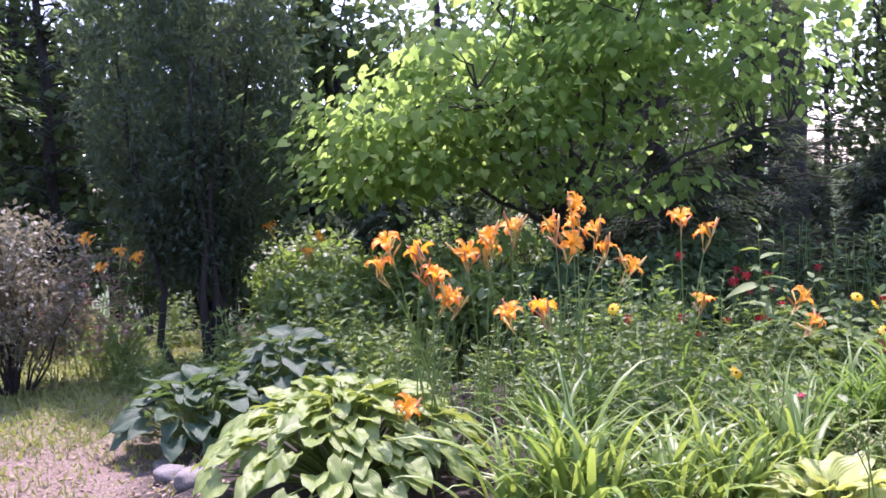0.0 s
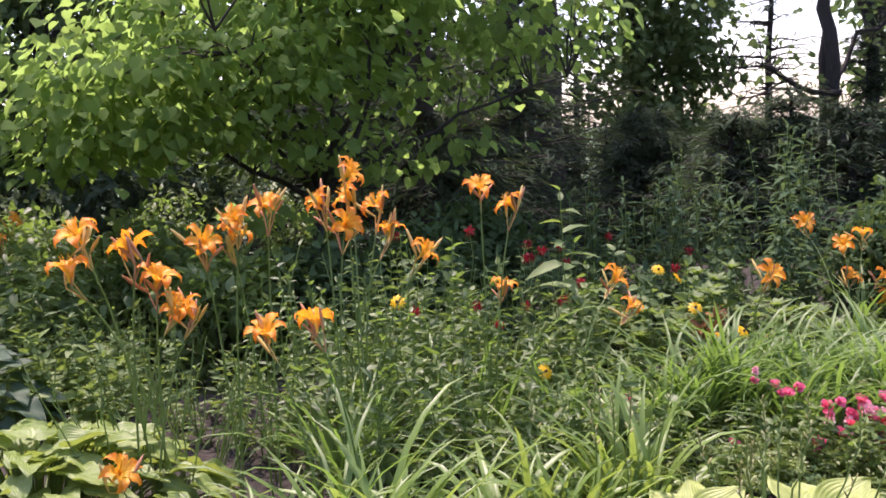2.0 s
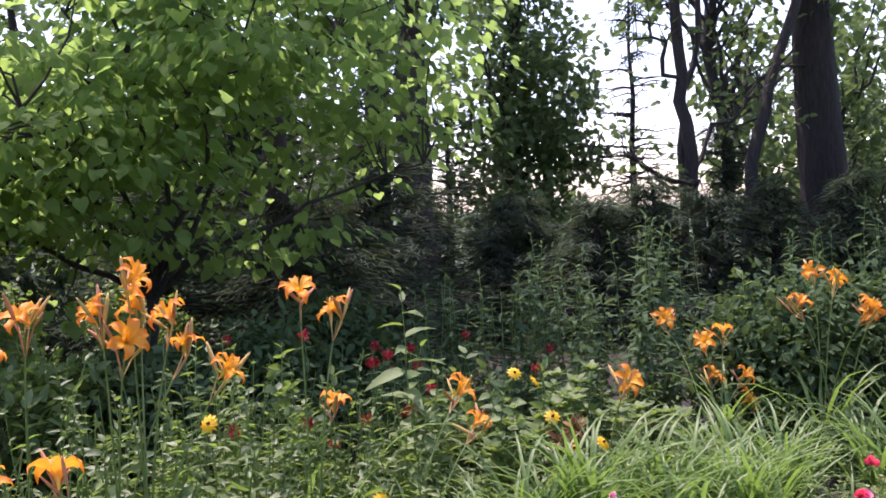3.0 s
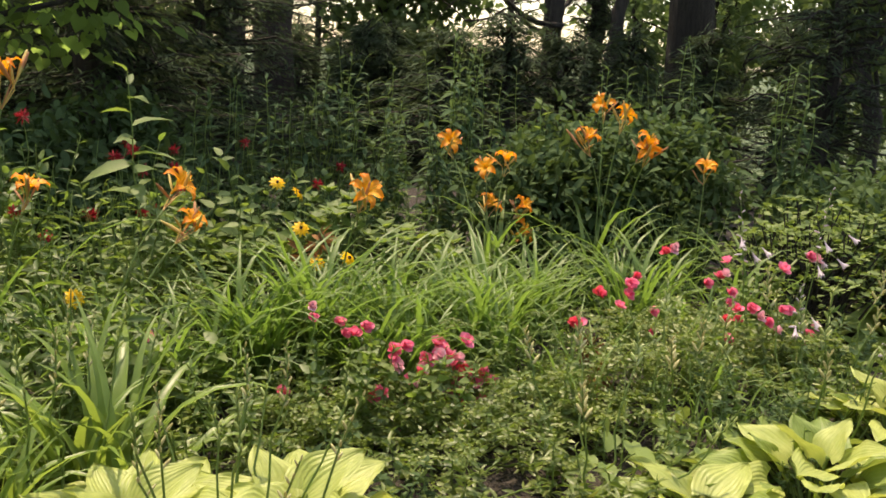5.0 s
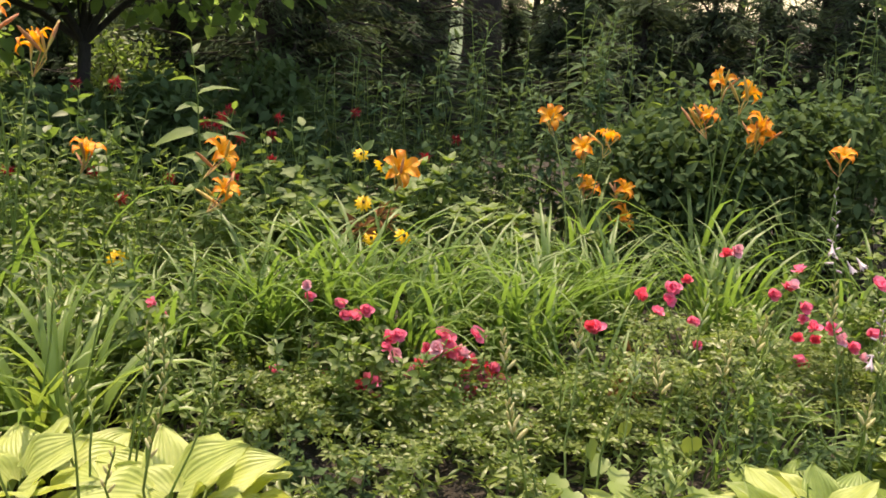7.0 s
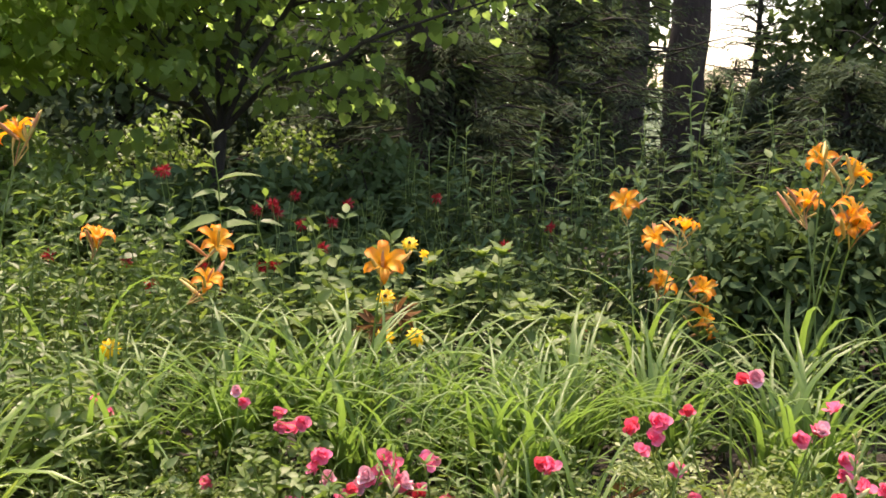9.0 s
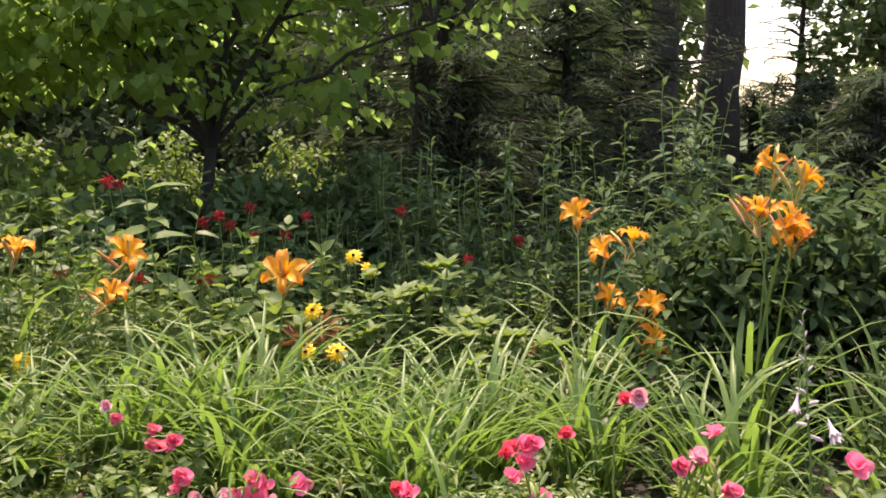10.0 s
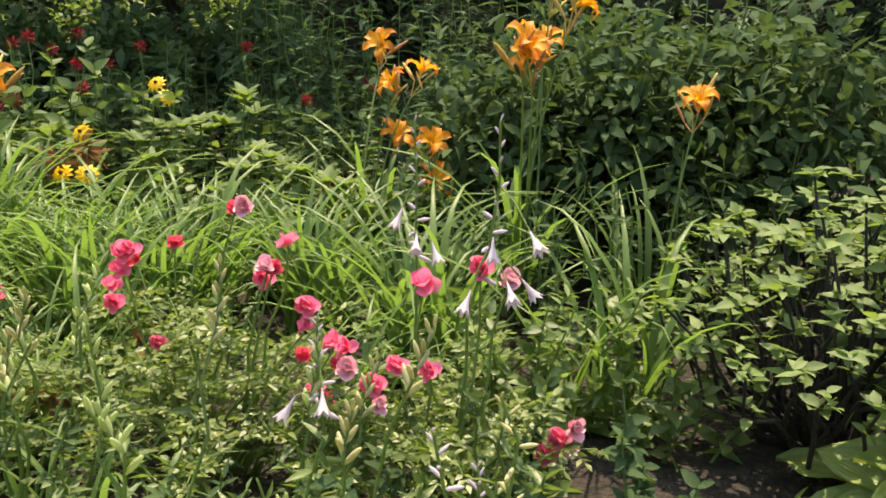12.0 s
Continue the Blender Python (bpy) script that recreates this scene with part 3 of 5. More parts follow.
conifer((8.9, 14.2), 2.0, 1.3, "low dark hemlock with feathery branches", M_pine, 12, 0.06, 0.16)
conifer((11.6, 16.4), 7.0, 2.3, "tall thin hemlock with sparse level branches", M_pine, 15, 0.15, 0.2, 18)
conifer((6.7, 15.6), 2.4, 1.3, "low dark hemlock with feathery branches", M_pine, 12, 0.06, 0.16)
conifer((8.1, 18.2), 5.5, 2.0, "tall thin hemlock with sparse level branches", M_pine, 15, 0.1, 0.2, 24)


for spot, top in [((6.5, 10.3), 1.7), ((7.2, 10.1), 2.0), ((8.0, 10.0), 1.9), ((8.9, 9.8), 2.0), ((9.8, 9.4), 2.1), ((10.6, 8.8), 2.3)]:
    conifer(spot, top, 1.9, "low dark hemlock with feathery branches", M_pine, 9, 0.12, 0.17, 62)


for spot, top in [((9.4, 7.3), 4.0), ((10.7, 6.3), 4.4)]:
    conifer(spot, top, 1.5, "dark hemlock with level feathery branches", M_pine, 18, 0.06, 0.16, 46)


def undergrowth():
    """Shaded brush and young hemlocks along the wood's edge behind the bed."""
    for i in range(26):
        x = -6.5 + i * 0.85 + rng.uniform(-0.3, 0.3)
        y = 11.0 + 3.2 * rng.random() + (2.5 if x > 6.5 else 0)
        if i % 2 and x > 4:
            conifer((x, 18 + 2 * rng.random()), rng.uniform(1.8, 3.2), 1.5, "shaded young hemlock at the edge of the wood", M_pine, 9, 0.04, 0.22, 30)
        else:
            # broad leaves in the dark needle colour, which paints the thicket's shade
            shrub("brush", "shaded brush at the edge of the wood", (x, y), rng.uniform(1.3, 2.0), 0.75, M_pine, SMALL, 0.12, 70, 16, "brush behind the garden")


def gap_brush():
    # the lighter leaf colour stands in for sun on these two
    for x, y in [(-0.1, 9.6), (1.1, 9.9)]:
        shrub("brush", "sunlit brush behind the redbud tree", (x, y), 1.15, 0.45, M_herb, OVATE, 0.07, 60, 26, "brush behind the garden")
    # shade put into the leaf colour here by using the needle material
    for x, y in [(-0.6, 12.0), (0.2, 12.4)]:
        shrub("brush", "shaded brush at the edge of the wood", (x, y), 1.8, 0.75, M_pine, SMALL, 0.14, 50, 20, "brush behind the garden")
    for x, y in [(6.6, 13.2), (7.6, 13.5), (8.4, 13.2), (9.2, 13.8), (7.2, 15.0), (10.2, 14.6)]:
        conifer((x, y), rng.uniform(1.3, 2.3), 1.2, "shaded young hemlock at the edge of the wood", M_pine, 9, 0.04, 0.19, 40)


def far_woods():
    """Distant trees closing the view all round, behind and beside the walk."""
    t = thing("far_woods", (0, 0, -2), "distant wooded edge closing the garden", "trees", kind="stuff")
    trunks, crowns = Bag(), Bag()
    for a in np.arange(0.5, 360, 3.4):
        yaw = radians(a + rng.uniform(-1.5, 1.5))
        front = abs((a + 180) % 360 - 180)
        if 15.5 < a < 25 or 28 < a < 39 or a > 352:
            continue
        d = rng.uniform(19, 26) if front < 75 else rng.uniform(10, 16)
        p = np.array([1.5 + d * math.sin(yaw), 1 + d * math.cos(yaw), h(1.5 + d * math.sin(yaw), 1 + d * math.cos(yaw)) + 2])
        top = rng.uniform(6.0, 8.0) if front < 75 else rng.uniform(4, 6)
        trunks.tube(branch(p, p + np.array([0, 0, top * 0.8]), 5, 0, 0.03), np.linspace(0.2, 0.08, 5), 6)
        c = ball(70 if front < 75 else 50, (1.25, 1.25, top * 0.5)) + p + np.array([0, 0, top * 0.55])
        clumps(crowns, SMALL, c, 0.55, 20 if front < 75 else 12, 0.31 if front < 75 else 0.42, 0.3)
    part("trunks", trunks, M_bark, t)
    part("crowns", crowns, M_shade, t, kind="stuff")


far_woods()


def house():
    x, y = 25.0, 36.0
    z = h(x, y)
    t = thing("house", (x, y, z), "distant house with a brown shingled gable roof", "house")
    t.rotation_euler = (0, 0, radians(-35))
    wz, rz, w, d = 2.0, 3.2, 2.4, 2.2
    v = [(sx * w, sy * d, zz) for zz in (-1, wz) for sy in (-1, 1) for sx in (-1, 1)]
    part("wall", Bag().add(v, [(0, 1, 5, 4), (1, 3, 7, 5), (3, 2, 6, 7), (2, 0, 4, 6)]), M_siding, t)
    o = 0.4
    v = []
    for lift in (0, 0.15):
        v += [(-w - o, -d - o, wz - 0.2 + lift), (w + o, -d - o, wz - 0.2 + lift), (w + o, 0, rz + lift), (-w - o, 0, rz + lift), (w + o, d + o, wz - 0.2 + lift), (-w - o, d + o, wz - 0.2 + lift)]
    part("roof", Bag().add(v, [(6, 7, 8, 9), (9, 8, 10, 11), (0, 3, 2, 1), (3, 5, 4, 2), (0, 1, 7, 6), (5, 11, 10, 4), (1, 2, 8, 7), (2, 4, 10, 8), (0, 6, 9, 3), (3, 9, 11, 5)]), M_roof, t)
    for wx in (-1.2, 1.2):
        v = [(wx + a, -d - b, c) for b in (0.0, 0.05) for c in (0.4, 1.5) for a in (-0.45, 0.45)]
        part("window", Bag().add(v, [(4, 5, 7, 6), (0, 1, 5, 4), (2, 6, 7, 3), (0, 4, 6, 2), (1, 3, 7, 5)]), M_glass, t)


house()


# ---- shrubs and perennials ----
def shrub(name, label, at, top, r, leaf_m, shape, leaf, n_clump, per, group="", low=0.1, category="shrub", hang=0.1):
    x, y = at
    t = thing(name, (x, y, h(x, y)), label, category, group)
    c = ball(n_clump, (r, r, (top - low) / 2)) + np.array([0, 0, (top + low) / 2])
    stems = Bag()
    for q in c[:30]:
        stems.tube(branch((q[0] * 0.2, q[1] * 0.2, -0.03), q, 5, 0.05, 0.08), np.linspace(0.011, 0.003, 5), 4)
    part("branchwork", stems, M_bark, t, kind="stuff")
    bag = Bag()
    clumps(bag, shape, c, 0.14, per, leaf, hang)
    part("foliage", bag, leaf_m, t, kind="stuff")
    return t


def leafy_stems(t, n, r, low, top, shape, leaf, per, leaf_m, droop=0.25, spread=0.12, bare=0.1):
    """Upright stems set with leaves all the way up; gives back the tips."""
    stems, bag, tips = Bag(), Bag(), []
    for i in range(n):
        a, q = rng.uniform(0, 6.28), r * rng.random() ** 0.5
        hh = rng.uniform(low, top)
        foot = np.array([q * math.cos(a), q * math.sin(a), -0.03])
        tip = foot * np.array([1 + spread, 1 + spread, 0]) + np.array([rng.normal(0, spread), rng.normal(0, spread), hh])
        line = branch(foot, tip, 6, 0, 0.04)
        stems.tube(line, np.linspace(0.0045, 0.002, 6), 4)
        u = np.sort(rng.uniform(bare, 1, per))
        base = np.stack([np.interp(u * 5, np.arange(6), line[:, k]) for k in range(3)], -1)
        an = np.arange(per) * 2.4 + rng.uniform(0, 6)
        lift = np.where(u > 0.9, 0.7, 0.15) + rng.normal(0, 0.25, per)
        d = np.stack([np.cos(an), np.sin(an), lift], -1)
        up = np.array([0, 0, 1.0]) + rng.normal(0, droop, (per, 3))
        bag.scatter(shape, base, d, up, leaf * rng.uniform(0.6, 1.15, per) * (1.05 - 0.4 * u))
        tips.append(tip)
    part("branchwork", stems, M_stem, t, kind="stuff")
    part("foliage", bag, leaf_m, t, kind="stuff")
    return tips


def leafy_stem(t, foot, top, shape, leaf, per, leaf_m, arch=0.1):
    """One upright stem as a part, with its leaves under it; they hang more lower down."""
    f = np.array([foot[0], foot[1], -0.03])
    line = branch(f, f + np.array([rng.normal(0, 0.06), rng.normal(0, 0.06), top]), 7, 0, 0.04)
    st = part("stem", Bag().tube(line, np.linspace(0.006, 0.002, 7), 5), M_stem, t)
    u = np.linspace(0.12, 1, per)
    base = np.stack([np.interp(u * 6, np.arange(7), line[:, k]) for k in range(3)], -1)
    an = np.arange(per) * 2.4 + rng.uniform(0, 6)
    d = np.stack([np.cos(an), np.sin(an), np.where(u > 0.93, 1.0, -0.4 + 0.7 * u) + rng.normal(0, 0.3, per)], -1)
    size = leaf * rng.uniform(0.7, 1.15, per) * np.clip(1.15 - 0.65 * u ** 3, 0.3, 1)
    part("foliage", Bag().scatter(shape, base, d, np.array([0, 0, 1.0]) + rng.normal(0, 0.2, (per, 3)), size), leaf_m, st, kind="stuff")


# tall leafy clumps at the back
TALL = [(2.9, 6.05, 1.15, 6), (3.15, 6.1, 1.3, 5), (3.4, 6.45, 1.4, 5), (3.95, 5.85, 1.35, 6), (4.1, 6.3, 1.45, 5), (5.2, 4.5, 1.35, 7),
        (5.4, 5.4, 1.4, 7), (4.75, 5.5, 1.25, 7), (2.6, 6.3, 1.0, 5), (4.6, 6.5, 1.4, 6), (5.9, 6.3, 1.5, 6), (3.6, 5.5, 0.9, 6), (2.5, 6.25, 1.15, 5), (2.75, 6.35, 1.2, 5), (3.5, 6.0, 1.0, 6), (3.75, 6.5, 1.3, 6)]


def tall_clumps():
    for x, y, top, n in TALL:
        t = thing("tall_perennial", (x, y, h(x, y)), "tall leafy green perennial with drooping lance leaves", "perennial", "tall perennials at the back")
        for i in range(n):
            a = i * 2.4 + x
            leafy_stem(t, (0.13 * math.cos(a) * (i / n) ** 0.5, 0.13 * math.sin(a) * (i / n) ** 0.5), rng.uniform(0.78, 1.06) * (top - 0.06), LANCE, 0.135, 38, M_herb_soft)


tall_clumps()
t = thing("milkweed", (1.86, 4.85, h(1.86, 4.85)), "single tall leafy stem with long arching leaves", "perennial")
leafy_stem(t, (0, 0), 1.08, BROAD, 0.19, 24, M_herb_lime)
leafy_stem(t, (0.06, 0.05), 0.8, BROAD, 0.16, 14, M_herb)

def bough(t, a, tip, r, leaves):
    """A bare curving bough with a few leaves at its end."""
    line = branch(a, tip, 9, 0.15, 0.08)
    part("bough", Bag().tube(line, np.linspace(r, 0.012, 9), 6), M_bark, t)
    twigs = Bag()
    ends = []
    for k in range(4, 9):
        for q in range(3):
            e = line[k] + rng.normal(0, 0.32, 3)
            ends.append(e)
            twigs.tube(branch(line[k], e, 4, 0.02, 0.1), [0.012, 0.008, 0.006, 0.004], 4)
    part("twig_work", twigs, M_bark, t, kind="stuff")
    bag = Bag()
    clumps(bag, LOBED, ends, 0.2, leaves, 0.12, 0.3)
    part("leaves", bag, M_shade, t, kind="stuff")


for tip, r, lv in [((-2.1, -0.2, 2.75), 0.05, 4), ((-1.7, 0.1, 2.3), 0.035, 3), ((-1.2, 0, 4.6), 0.045, 6), ((0.9, 0, 3.9), 0.04, 8)]:
    bough(forked, bent[5] if tip[2] < 4 else bent[8], tip, r, lv)

# shrubs: behind, below the trees and beside the lawn
SHRUBS = [(-0.9, 6.9, 1.0, 0.5), (-0.2, 7.3, 1.15, 0.6), (0.3, 6.5, 0.95, 0.45), (0.9, 6.6, 1.0, 0.45), (1.6, 6.7, 1.05, 0.5), (2.2, 7.2, 1.1, 0.5), (-1.3, 8.6, 1.2, 0.6),
          (4.3, 5.2, 1.0, 0.42), (4.75, 4.9, 1.0, 0.4), (3.95, 5.1, 0.9, 0.35), (5.3, 4.2, 0.75, 0.4), (5.8, 4.4, 0.8, 0.45)]


def whorl_shrub(at, top, r, n):
    """A low woody shrub, open beneath, with a whorl of leaves at the end of each twig."""
    x, y = at
    t = thing("rhododendron", (x, y, h(x, y)), "open woody shrub with whorls of pale green leaves", "shrub")
    wood, bag = Bag(), Bag()
    for i in range(n):
        a, s = i * 2.4, math.sqrt((i + 0.5) / n)
        tip = np.array([r * s * math.cos(a), r * s * math.sin(a), top * (1 - 0.45 * s * s) * rng.uniform(0.72, 1.05)])
        line = branch((tip[0] * 0.12, tip[1] * 0.12, -0.02), tip, 6, -0.04, 0.1)
        wood.tube(line, np.linspace(0.009, 0.003, 6), 5)
        for at_u, m in ((5.0, 8), (4.3, 6)):
            spot = np.stack([np.interp(np.full(m, at_u), np.arange(6), line[:, k]) for k in range(3)], -1)
            aw = np.arange(m) * 6.283 / m + rng.uniform(0, 3)
            d = np.stack([np.cos(aw), np.sin(aw), rng.uniform(-0.1, 0.75, m)], -1)
            bag.scatter(OVATE, spot + rng.normal(0, 0.008, spot.shape), d, np.array([0, 0, 1.0]) + rng.normal(0, 0.4, (m, 3)), 0.042 * rng.uniform(0.65, 1.2, m))
    part("branchwork", wood, M_bark, t, kind="stuff")
    part("foliage", bag, M_herb_lime, t, kind="stuff")


def shrubs():
    for i, (x, y, top, r) in enumerate(SHRUBS):
        near = y < 5.5
        # shrubs 0, 1, 2 and 6 look sunlit by a lighter leaf colour
        shrub("leafy_shrub", "dense dark green leafy shrub at the back of the bed" if near else "leafy shrub under the redbud tree", (x, y), top - 0.1, r,
              M_herb if i in (0, 1, 2, 6) else M_herb_dark, MIDLEAF, 0.066 if near else 0.088, 125, 27 if near else 22, "shrubs at the back")
    shrub("grey_shrub", "airy grey-green shrub with fine pinkish plumes", (-3.4, 6.75), 1.5, 0.7, M_grey, SMALL, 0.055, 210, 34)
    t = thing("plume_shrub", (-2.9, 7.1, h(-2.9, 7.1)), "pinkish plumed perennial behind the lawn", "perennial")
    leafy_stems(t, 26, 0.4, 0.6, 1.15, NEEDLE, 0.09, 40, M_plume, 0.5, 0.1, 0.3)
    whorl_shrub((4.74, 3.92), 0.64, 0.46, 120)
    shrub("dark_shrub", "dark fine-leaved shrub at the end of the bed", (5.15, 3.5), 0.62, 0.42, M_herb_dark, OVATE, 0.07, 90, 15, "", 0.1)


shrubs()
undergrowth()
gap_brush()

# low mixed planting that fills the bed: (x, y, height, kind)
FILL = [(0.6, 4.6, 0.95, 0), (0.9, 4.65, 0.9, 0), (1.3, 4.9, 0.84, 0), (1.7, 5.1, 0.62, 0), (2.1, 5.3, 0.62, 1), (0.75, 5.3, 0.75, 0), (1.4, 5.5, 0.7, 0),
        (2.0, 5.8, 0.75, 1), (2.5, 5.7, 0.7, 1), (3.0, 5.6, 0.6, 1), (1.1, 4.3, 0.68, 0), (1.5, 4.5, 0.64, 0), (1.9, 4.75, 0.66, 2), (2.3, 4.95, 0.7, 2), (0.75, 4.1, 0.7, 0),
        (1.25, 3.95, 0.42, 0), (3.2, 5.3, 0.55, 0), (2.95, 6.0, 0.7, 1), (3.3, 5.8, 0.7, 1), (0.8, 4.35, 0.8, 0), (0.0, 5.2, 0.6, 2), (-0.5, 5.6, 0.5, 2), (-0.9, 6.0, 0.55, 2), (-1.3, 6.3, 0.5, 2), (-0.6, 6.6, 0.7, 2), (-1.0, 6.75, 0.7, 2), (-0.3, 6.2, 0.6, 2), (-1.9, 6.4, 0.4, 2), (-1.7, 5.95, 0.36, 2), (-1.25, 5.85, 0.42, 2), (-1.15, 6.2, 0.75, 2), (-0.75, 6.3, 0.9, 2), (-1.45, 6.55, 0.7, 2), (-3.3, 8.2, 0.5, 2), (-2.8, 8.0, 0.45, 2), (-2.6, 8.5, 0.5, 2), (-2.95, 7.6, 0.4, 2), (-1.5, 8.1, 0.6, 2), (-3.6, 8.6, 0.55, 2), (-1.05, 7.0, 0.8, 2), (-0.35, 5.85, 0.55, 2)]
FILL2 = [(1.45, 3.95, 0.5, 0), (1.7, 4.2, 0.5, 2), (1.3, 5.15, 0.92, 0), (1.05, 5.1, 0.92, 2), (1.55, 4.75, 0.66, 2), (1.6, 4.05, 0.36, 0), (1.2, 3.6, 0.28, 0), (1.55, 3.65, 0.3, 3), (2.9, 4.5, 0.4, 0), (3.3, 4.7, 0.4, 0), (3.8, 4.5, 0.5, 1), (4.2, 4.4, 0.55, 1),
         (3.9, 3.9, 0.4, 2), (4.2, 3.75, 0.35, 0), (3.6, 3.15, 0.35, 0), (3.9, 3.1, 0.4, 3), (4.1, 3.3, 0.36, 1), (3.35, 3.0, 0.28, 1), (3.0, 3.25, 0.3, 2), (2.7, 3.08, 0.22, 3), (2.2, 3.25, 0.18, 3),
         (1.95, 3.75, 0.36, 0), (2.3, 3.78, 0.34, 0), (2.65, 3.76, 0.34, 2), (3.1, 3.8, 0.36, 0), (1.97, 3.3, 0.2, 1), (-1.7, 6.9, 0.45, 2), (-2.3, 6.6, 0.4, 2), (4.5, 4.6, 0.6, 1), (0.9, 3.65, 0.3, 0), (0.45, 5.0, 0.55, 2), (2.9, 6.9, 0.8, 1), (3.5, 6.9, 0.8, 1), (2.2, 6.4, 0.75, 1)]


def fill():
    kinds = [(M_herb, "green leafy perennial filling the bed"), (M_herb_dark, "dark green leafy perennial filling the bed"), (M_herb_lime, "pale green leafy perennial filling the bed"), (M_rose_leaf, "low fine-leaved groundcover at the front of the bed")]
    for x, y, top, k in FILL + FILL2:
        t = thing("leafy_perennial", (x, y, h(x, y)), kinds[k][1], "perennial", "mixed planting in the bed")
        front = y < 3.9
        leafy_stems(t, 24 if front else 20, 0.26, top * 0.45, top, OVATE if rng.random() < 0.3 else LANCE, rng.uniform(0.045, 0.065) if front else rng.uniform(0.065, 0.105), 30 if front else 26, kinds[k][0], 0.65, 0.1, 0.12)


fill()


def whorled_plant(at, top, n, r):
    """Upright stems with paired broad leaves and a whorl at each tip."""
    x, y = at
    t = thing("whorled_perennial", (x, y, h(x, y)), "pale green perennial with whorls of broad leaves", "perennial", "mixed planting in the bed")
    for i in range(n):
        a, q = i * 2.4 + x * 3, r * math.sqrt((i + 0.5) / n)
        foot = np.array([0.6 * q * math.cos(a), 0.6 * q * math.sin(a), -0.03])
        tip = np.array([q * math.cos(a), q * math.sin(a), top * rng.uniform(0.72, 1.0)])
        line = branch(foot, tip, 6, 0.02, 0.04)
        st = part("stem", Bag().tube(line, np.linspace(0.006, 0.003, 6), 5), M_stem, t)
        u = np.repeat(np.linspace(0.3, 0.9, 6), 2)
        base = np.stack([np.interp(u * 5, np.arange(6), line[:, k]) for k in range(3)], -1)
        an = np.arange(12) * math.pi + np.repeat(np.arange(6), 2) * 1.57
        d = np.stack([np.cos(an), np.sin(an), rng.normal(0.1, 0.2, 12)], -1)
        count = 8
        aw = np.arange(count) * 0.785 + rng.uniform(0, 3)
        dw = np.stack([np.cos(aw), np.sin(aw), rng.uniform(0.35, 1.3, count)], -1)
        bag = Bag().scatter(OVATE, base, d, np.array([0, 0, 1.0]) + rng.normal(0, 0.25, (12, 3)), 0.075 * rng.uniform(0.7, 1.1, 12))
        bag.scatter(OVATE, np.repeat(tip[None], count, 0), dw, np.array([0, 0, 1.0]) + rng.normal(0, 0.1, (count, 3)), 0.078 * rng.uniform(0.75, 1.15, count))
        part("foliage", bag, M_herb_lime, st, kind="stuff")


for spot, top, n, r in [((2.82, 5.14), 0.56, 7, 0.14), ((2.62, 4.92), 0.46, 6, 0.14), ((3.02, 4.95), 0.45, 7, 0.16), ((3.22, 4.85), 0.36, 6, 0.14), ((2.25, 4.75), 0.42, 6, 0.15)]:
    whorled_plant(spot, top, n, r)

t = thing("young_shoot", (3.98, 5.13, h(3.98, 5.13)), "young yellow-green leafy shoot above dark leaves", "perennial")
leafy_stem(t, (0, 0), 1.0, OVATE, 0.12, 15, M_herb_lime)
leafy_stem(t, (0.07, -0.04), 0.9, OVATE, 0.11, 12, M_herb_lime)


def dry_tuft(at, z):
    """A withered brown flower head and curled leaves on a thin stalk."""
    x, y = at
    t = thing("dried_flower", (x, y, h(x, y)), "withered brown flower head among green leaves", "dried flower")
    part("stem", Bag().tube(branch((0, 0, -0.02), (0.01, 0, z), 5, 0, 0.04), np.linspace(0.004, 0.002, 5), 4), M_stem, t)
    d = unit(rng.normal(size=(34, 3)) + np.array([0, 0, 0.1]))
    part("flower_head", Bag().scatter(LANCE, np.array([0.01, 0, z]) + d * 0.015, d + np.array([0, 0, -0.3]), rng.normal(size=d.shape), rng.uniform(0.035, 0.085, 34)), M_withered, t)


for spot, z in [((3.17, 3.68), 0.16), ((2.49, 4.62), 0.4), ((2.42, 4.6), 0.36), ((3.05, 3.5), 0.14)]:
    dry_tuft(spot, z)


# ---- hostas ----
def hosta(at, r, top, n, leaf, material, label, rise=40, green=0.0):
    x, y = at
    t = thing("hosta", (x, y, h(x, y)), label, "hosta", "hostas edging the bed")
    kinds = []
    for s, mat in [(s, m) for m in (material, M_hosta) for s in HOSTAS]:
        me = Bag().add(*s).mesh("leaf", mat)
        me.attributes.new("across", "FLOAT", "POINT").data.foreach_set("value", np.tile(np.linspace(-1, 1, 15), 10).astype(np.float32))
        kinds.append(me)
    stalks = Bag()
    for i in range(n):
        s = ((i + 0.5) / n) ** 0.6
        a = i * 2.39996 + rng.normal(0, 0.15)
        d = r * s * 0.72
        z = top * (1 - 0.62 * s ** 2.0) * rng.uniform(0.88, 1.06) - 0.02
        p = np.array([d * math.cos(a), d * math.sin(a), max(z, 0.06)])
        stalks.tube(branch((p[0] * 0.15, p[1] * 0.15, -0.02), p, 4, 0.03, 0.03), [0.006, 0.005, 0.004, 0.003], 4)
        lift = radians(rise - 62 * s + rng.normal(0, 12))
        rot = Euler((lift, rng.normal(0, 0.22), a - math.pi / 2 + rng.normal(0, 0.18))).to_matrix().to_4x4()
        k = leaf * rng.uniform(0.75, 1.12)
        part("leaf", kinds[i % 3 + (3 if rng.random() < green else 0)], None, t, m=Matrix.Translation(p) @ rot @ Matrix.Diagonal((k, k, k, 1)))
    part("leaf_stalk", stalks, M_stem, t, kind="stuff")
    return t


